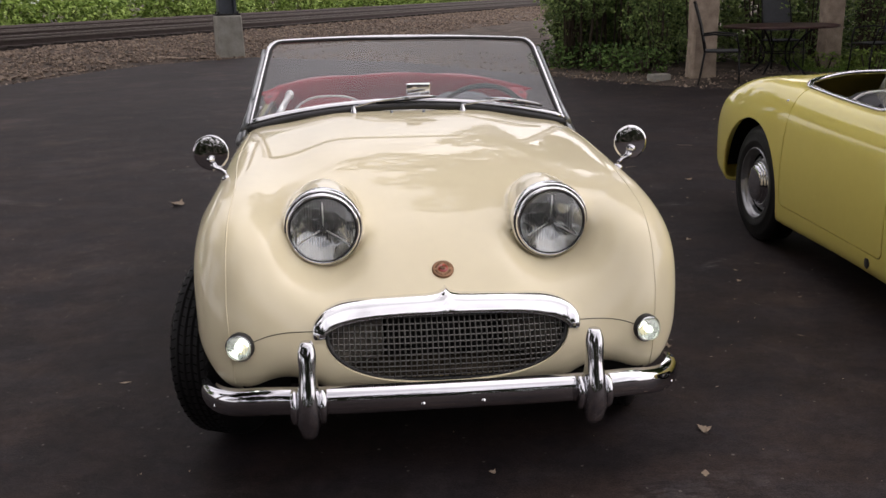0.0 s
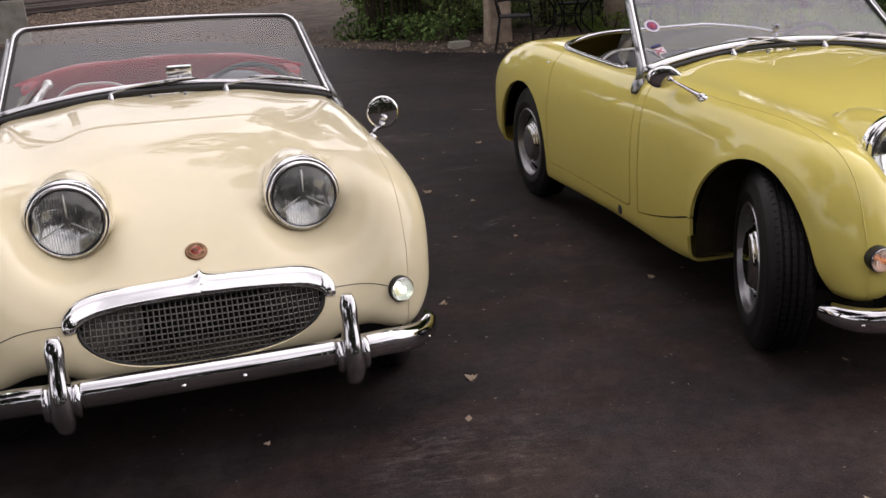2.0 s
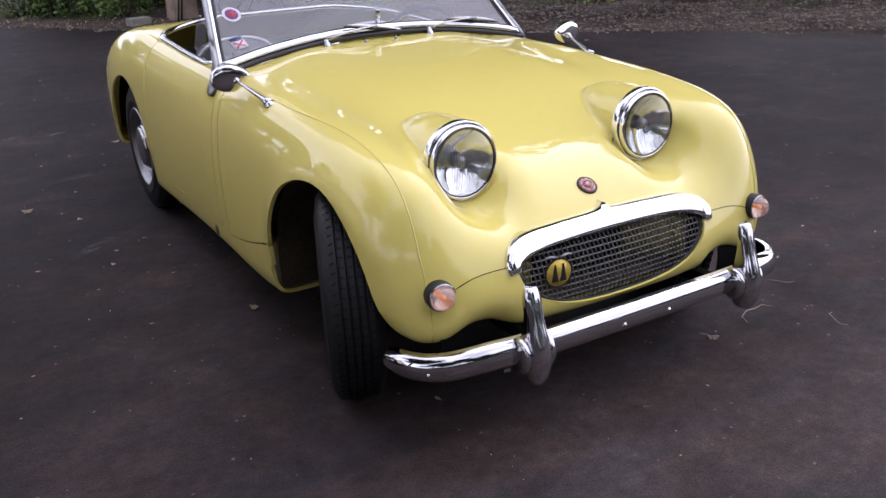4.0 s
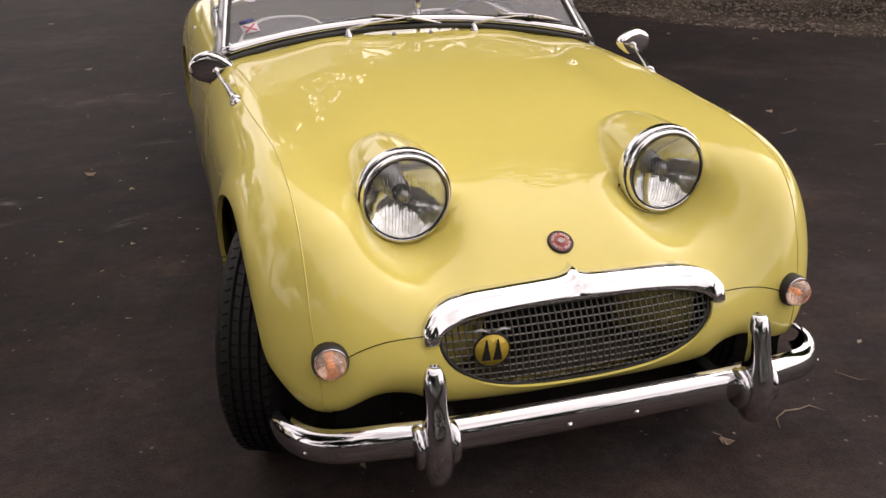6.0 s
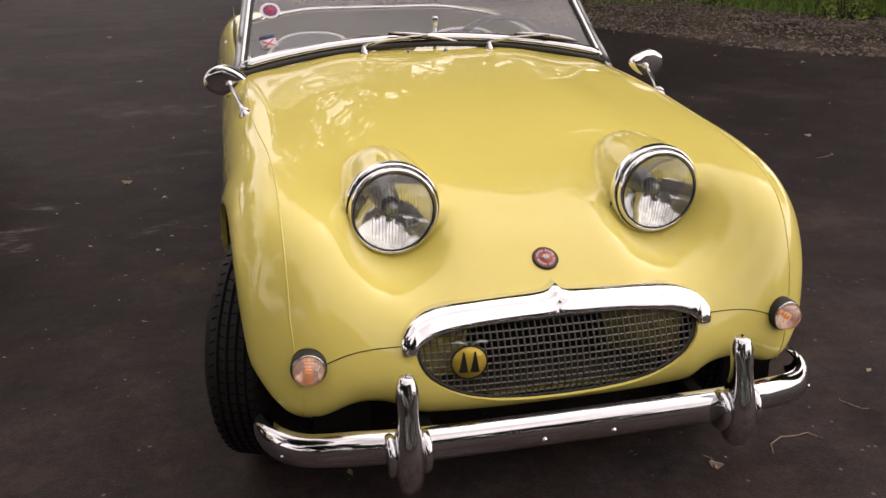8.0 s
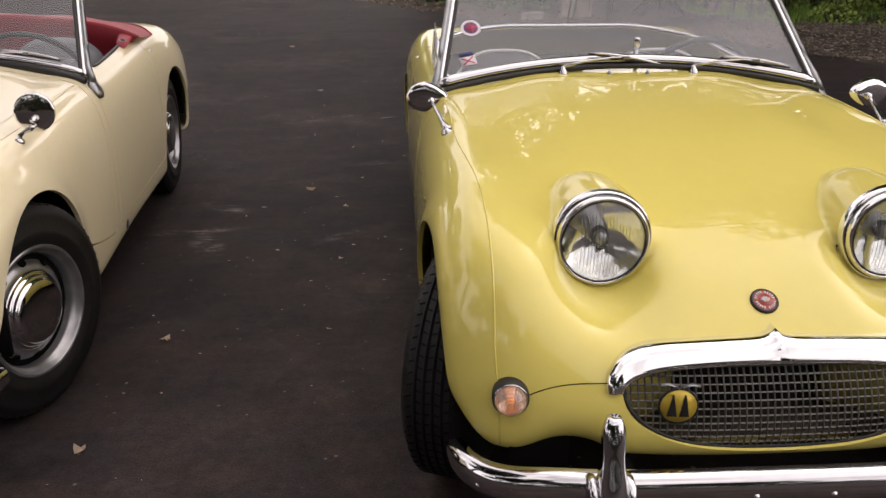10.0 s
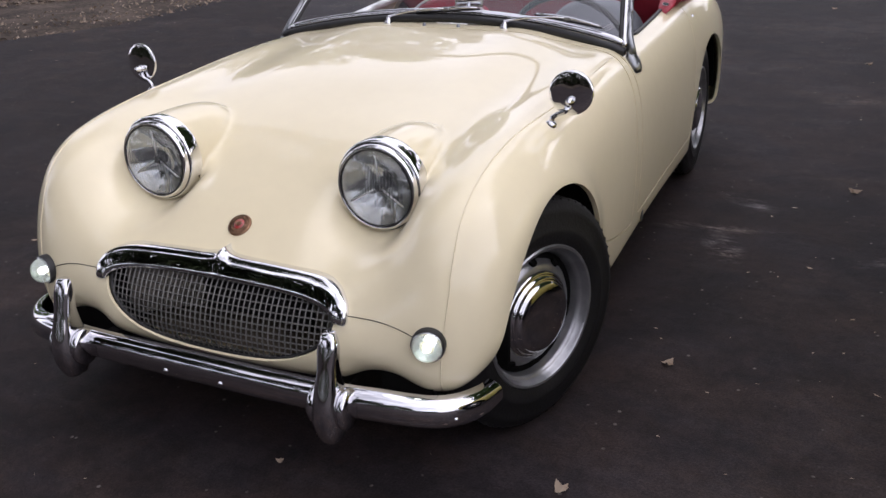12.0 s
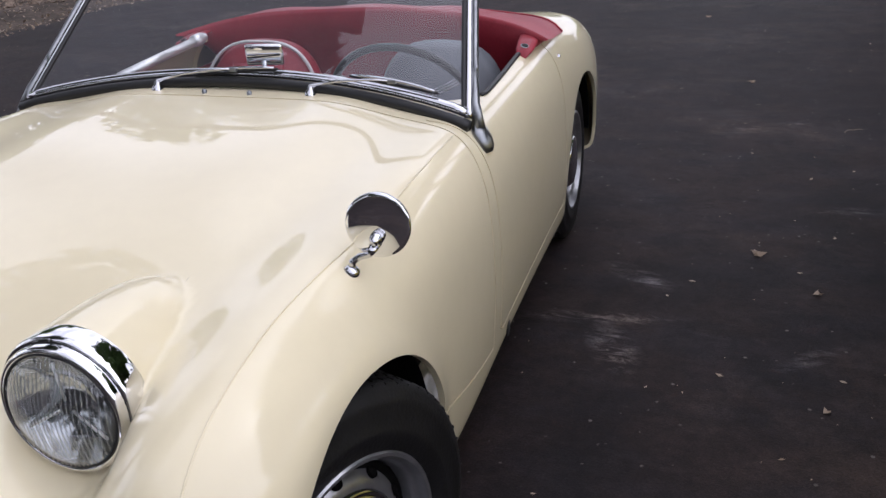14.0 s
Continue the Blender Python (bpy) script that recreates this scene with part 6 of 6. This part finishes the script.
tree("roadside_tree", "tall leafy tree with a thick trunk behind the verge", (8.75, 9.0, 0), 10.5, 4.8, 41, 1.5, 0.38, 0.22)
tree("verge_tree", "slim leafy tree rising from the verge grass", (7.75, 12.0, 0), 9.5, 3.8, 42, 1.4, 0.40, 0.10)
for i, (x, y, h, rd) in enumerate(((3.6, 17.6, 25, 5.5), (7.6, 17.0, 26, 6.5), (11.5, 14.0, 24, 6.5), (15.5, 8.5, 8, 4), (5.0, 25.0, 20, 6), (10.0, 22.0, 20, 6))):
    tree("woodland_tree", "tall green tree standing behind the hedge", (x, y, 0), h, rd, 50 + i, 1.9, 0.48, 0.26, 11000, 0.36)
for i, (s, o, h) in enumerate(((-14, 21, 14), (-5, 22, 18), (3, 21, 18), (11, 23, 20), (20, 22, 18), (30, 24, 20), (40, 23, 19))):
    p = along(o, s, 0)
    tree("embankment_tree", "green tree on the far side of the railway", (p.x, p.y, 0.2), h, 7, 60 + i, 2.3, 0.20, 0.28, 8000, 0.5)
# out of view, added to keep sky out of the windscreen's left half
tree("reflection_blocker_tree", "unseen dark tree added to block sky from the windscreen's reflection", (-8.6, 1.5, 0), 22, 6.0, 83, 2.2, 0.30, 0.34, 9000, 0.5, LEAF_UNSEEN)
# hedge and trees added behind the camera: dark reflections in chrome, less sky light
blobs = [(x + rb.uniform(-0.4, 0.4), -8.2 + rb.uniform(-0.4, 0.4), z, 1.3, 1.0, 1.0) for x in np.arange(-13, 17, 1.6) for z in (0.5, 1.3)]
shrubs("unseen_hedge", "unseen near-black hedge added to darken the chrome's reflections", blobs, 230, 0.17, LEAF_UNSEEN, 26)
for i, (x, y, h) in enumerate(((-14, -9, 13), (-9, -9.5, 15), (-4.5, -11, 14), (1, -16, 10), (8, -18, 9))):
    tree("unseen_tree", "unseen near-black tree added to darken chrome and the ground ahead", (x, y, 0), h, 5.5, 70 + i, 1.8, 0.25, 0.26, mat=LEAF_UNSEEN)


# ---- garden furniture ----
def timber_post(x, y, w, h, turn):
    bm = bmesh.new()
    loops = []
    for z in np.linspace(-0.1, h, 8):
        k = w / 2 * (1 - 0.03 * z)
        loops.append([(k * a + 0.008 * math.sin(5 * z + a), k * b + 0.006 * math.cos(4 * z + b), z) for a, b in ((-1, -0.85), (-0.85, -1), (0.85, -1), (1, -0.85), (1, 0.85), (0.85, 1), (-0.85, 1), (-1, 0.85))])
    rings(bm, loops)
    ob = part("timber_post", bm, TIMBER, smooth=False)
    ob.matrix_basis = pose(x, y, 0, 0, 0, turn)
    return tagged(ob, "thick weathered brown timber post set in the ground", "post", "timber posts")


timber_post(3.31, 12.35, 0.335, 4.2, 2)
timber_post(5.40, 13.35, 0.27, 4.2, 5)


def garden_table(x, y):
    t = new("garden_table")
    tagged(t, "round rust-red metal garden table with curved iron legs", "table")
    t.matrix_basis = pose(x, y, 0.0) @ Matrix.Diagonal((1, 1, 0.94, 1))
    part("table_top", revolve([(0.0, 0.735), (0.72, 0.735), (0.76, 0.728), (0.765, 0.715), (0.755, 0.70), (0.0, 0.70)], seg=48), TABLE_RED, t, "rusty red round top", angle=40)
    for i in range(4):
        a = math.pi / 4 + i * math.pi / 2
        c, s = math.cos(a), math.sin(a)
        part("leg", tube([(q * c, q * s, z) for q, z in ((0.48, 0.70), (0.34, 0.58), (0.20, 0.40), (0.22, 0.22), (0.36, 0.08), (0.44, 0.0))], 0.016, 8), IRON, t)
    part("ring", tube([(0.21 * math.cos(a), 0.21 * math.sin(a), 0.34) for a in np.linspace(0, 6.283, 33)], 0.010, 6), IRON, t)


garden_table(4.46, 12.70)


def garden_chair():
    c = new("garden_chair")
    tagged(c, "black iron garden chair with a grey mesh sling", "chair", "chairs round the garden table")
    for s in (-1, 1):
        part("leg", tube([(s * 0.24, -0.24, 0.0), (s * 0.23, -0.22, 0.42)], 0.011, 8), IRON, c)
        part("leg", tube([(s * 0.24, 0.26, 0.0), (s * 0.225, 0.20, 0.42)], 0.011, 8), IRON, c)
        part("back_rail", tube([(s * 0.225, 0.20, 0.42), (s * 0.22, 0.27, 0.75), (s * 0.21, 0.36, 1.03)], 0.012, 8), IRON, c)
        part("armrest", tube([(s * 0.25, -0.22, 0.42), (s * 0.27, -0.18, 0.62), (s * 0.27, 0.10, 0.64), (s * 0.225, 0.25, 0.62)], 0.012, 8), IRON, c)
    part("top_rail", tube([(-0.23, 0.36, 1.03), (0.23, 0.36, 1.03)], 0.014, 8), IRON, c)
    part("seat_frame", tube([(-0.23, -0.23, 0.42), (0.23, -0.23, 0.42), (0.225, 0.20, 0.42), (-0.225, 0.20, 0.42), (-0.23, -0.23, 0.42)], 0.011, 8), IRON, c)
    part("seat_sling", box(0.43, 0.42, 0.012, pose(0, -0.015, 0.425), 0.004), SLING, c, "dark mesh seat")
    bm = bmesh.new()
    rings(bm, [[(x, y - 0.01, z) for x in np.linspace(-0.205, 0.205, 6)] for y, z in ((0.225, 0.55), (0.27, 0.75), (0.355, 1.01))], False, False)
    rings(bm, [[(x, y + 0.002, z) for x in np.linspace(-0.205, 0.205, 6)] for y, z in ((0.225, 0.55), (0.27, 0.75), (0.355, 1.01))], False, False)
    part("back_sling", bm, SLING, c, "grey mesh backrest")
    return c


chair = garden_chair()
chair.matrix_basis = pose(3.42, 11.80, 0, 0, 0, 74)
copy_thing(chair, pose(4.86, 13.75, 0, 0, 0, 4))
copy_thing(chair, pose(5.75, 12.6, 0, 0, 0, -80))
kerb = box(0.27, 0.18, 0.11, pose(0, 0, 0.04), 0.018)
kb = tagged(part("concrete_block", kerb, CONCRETE, smooth=False), "small rough concrete block at the thicket's edge", "concrete block")
kb.matrix_basis = pose(2.75, 12.35, 0.0, 0, 0, 20)
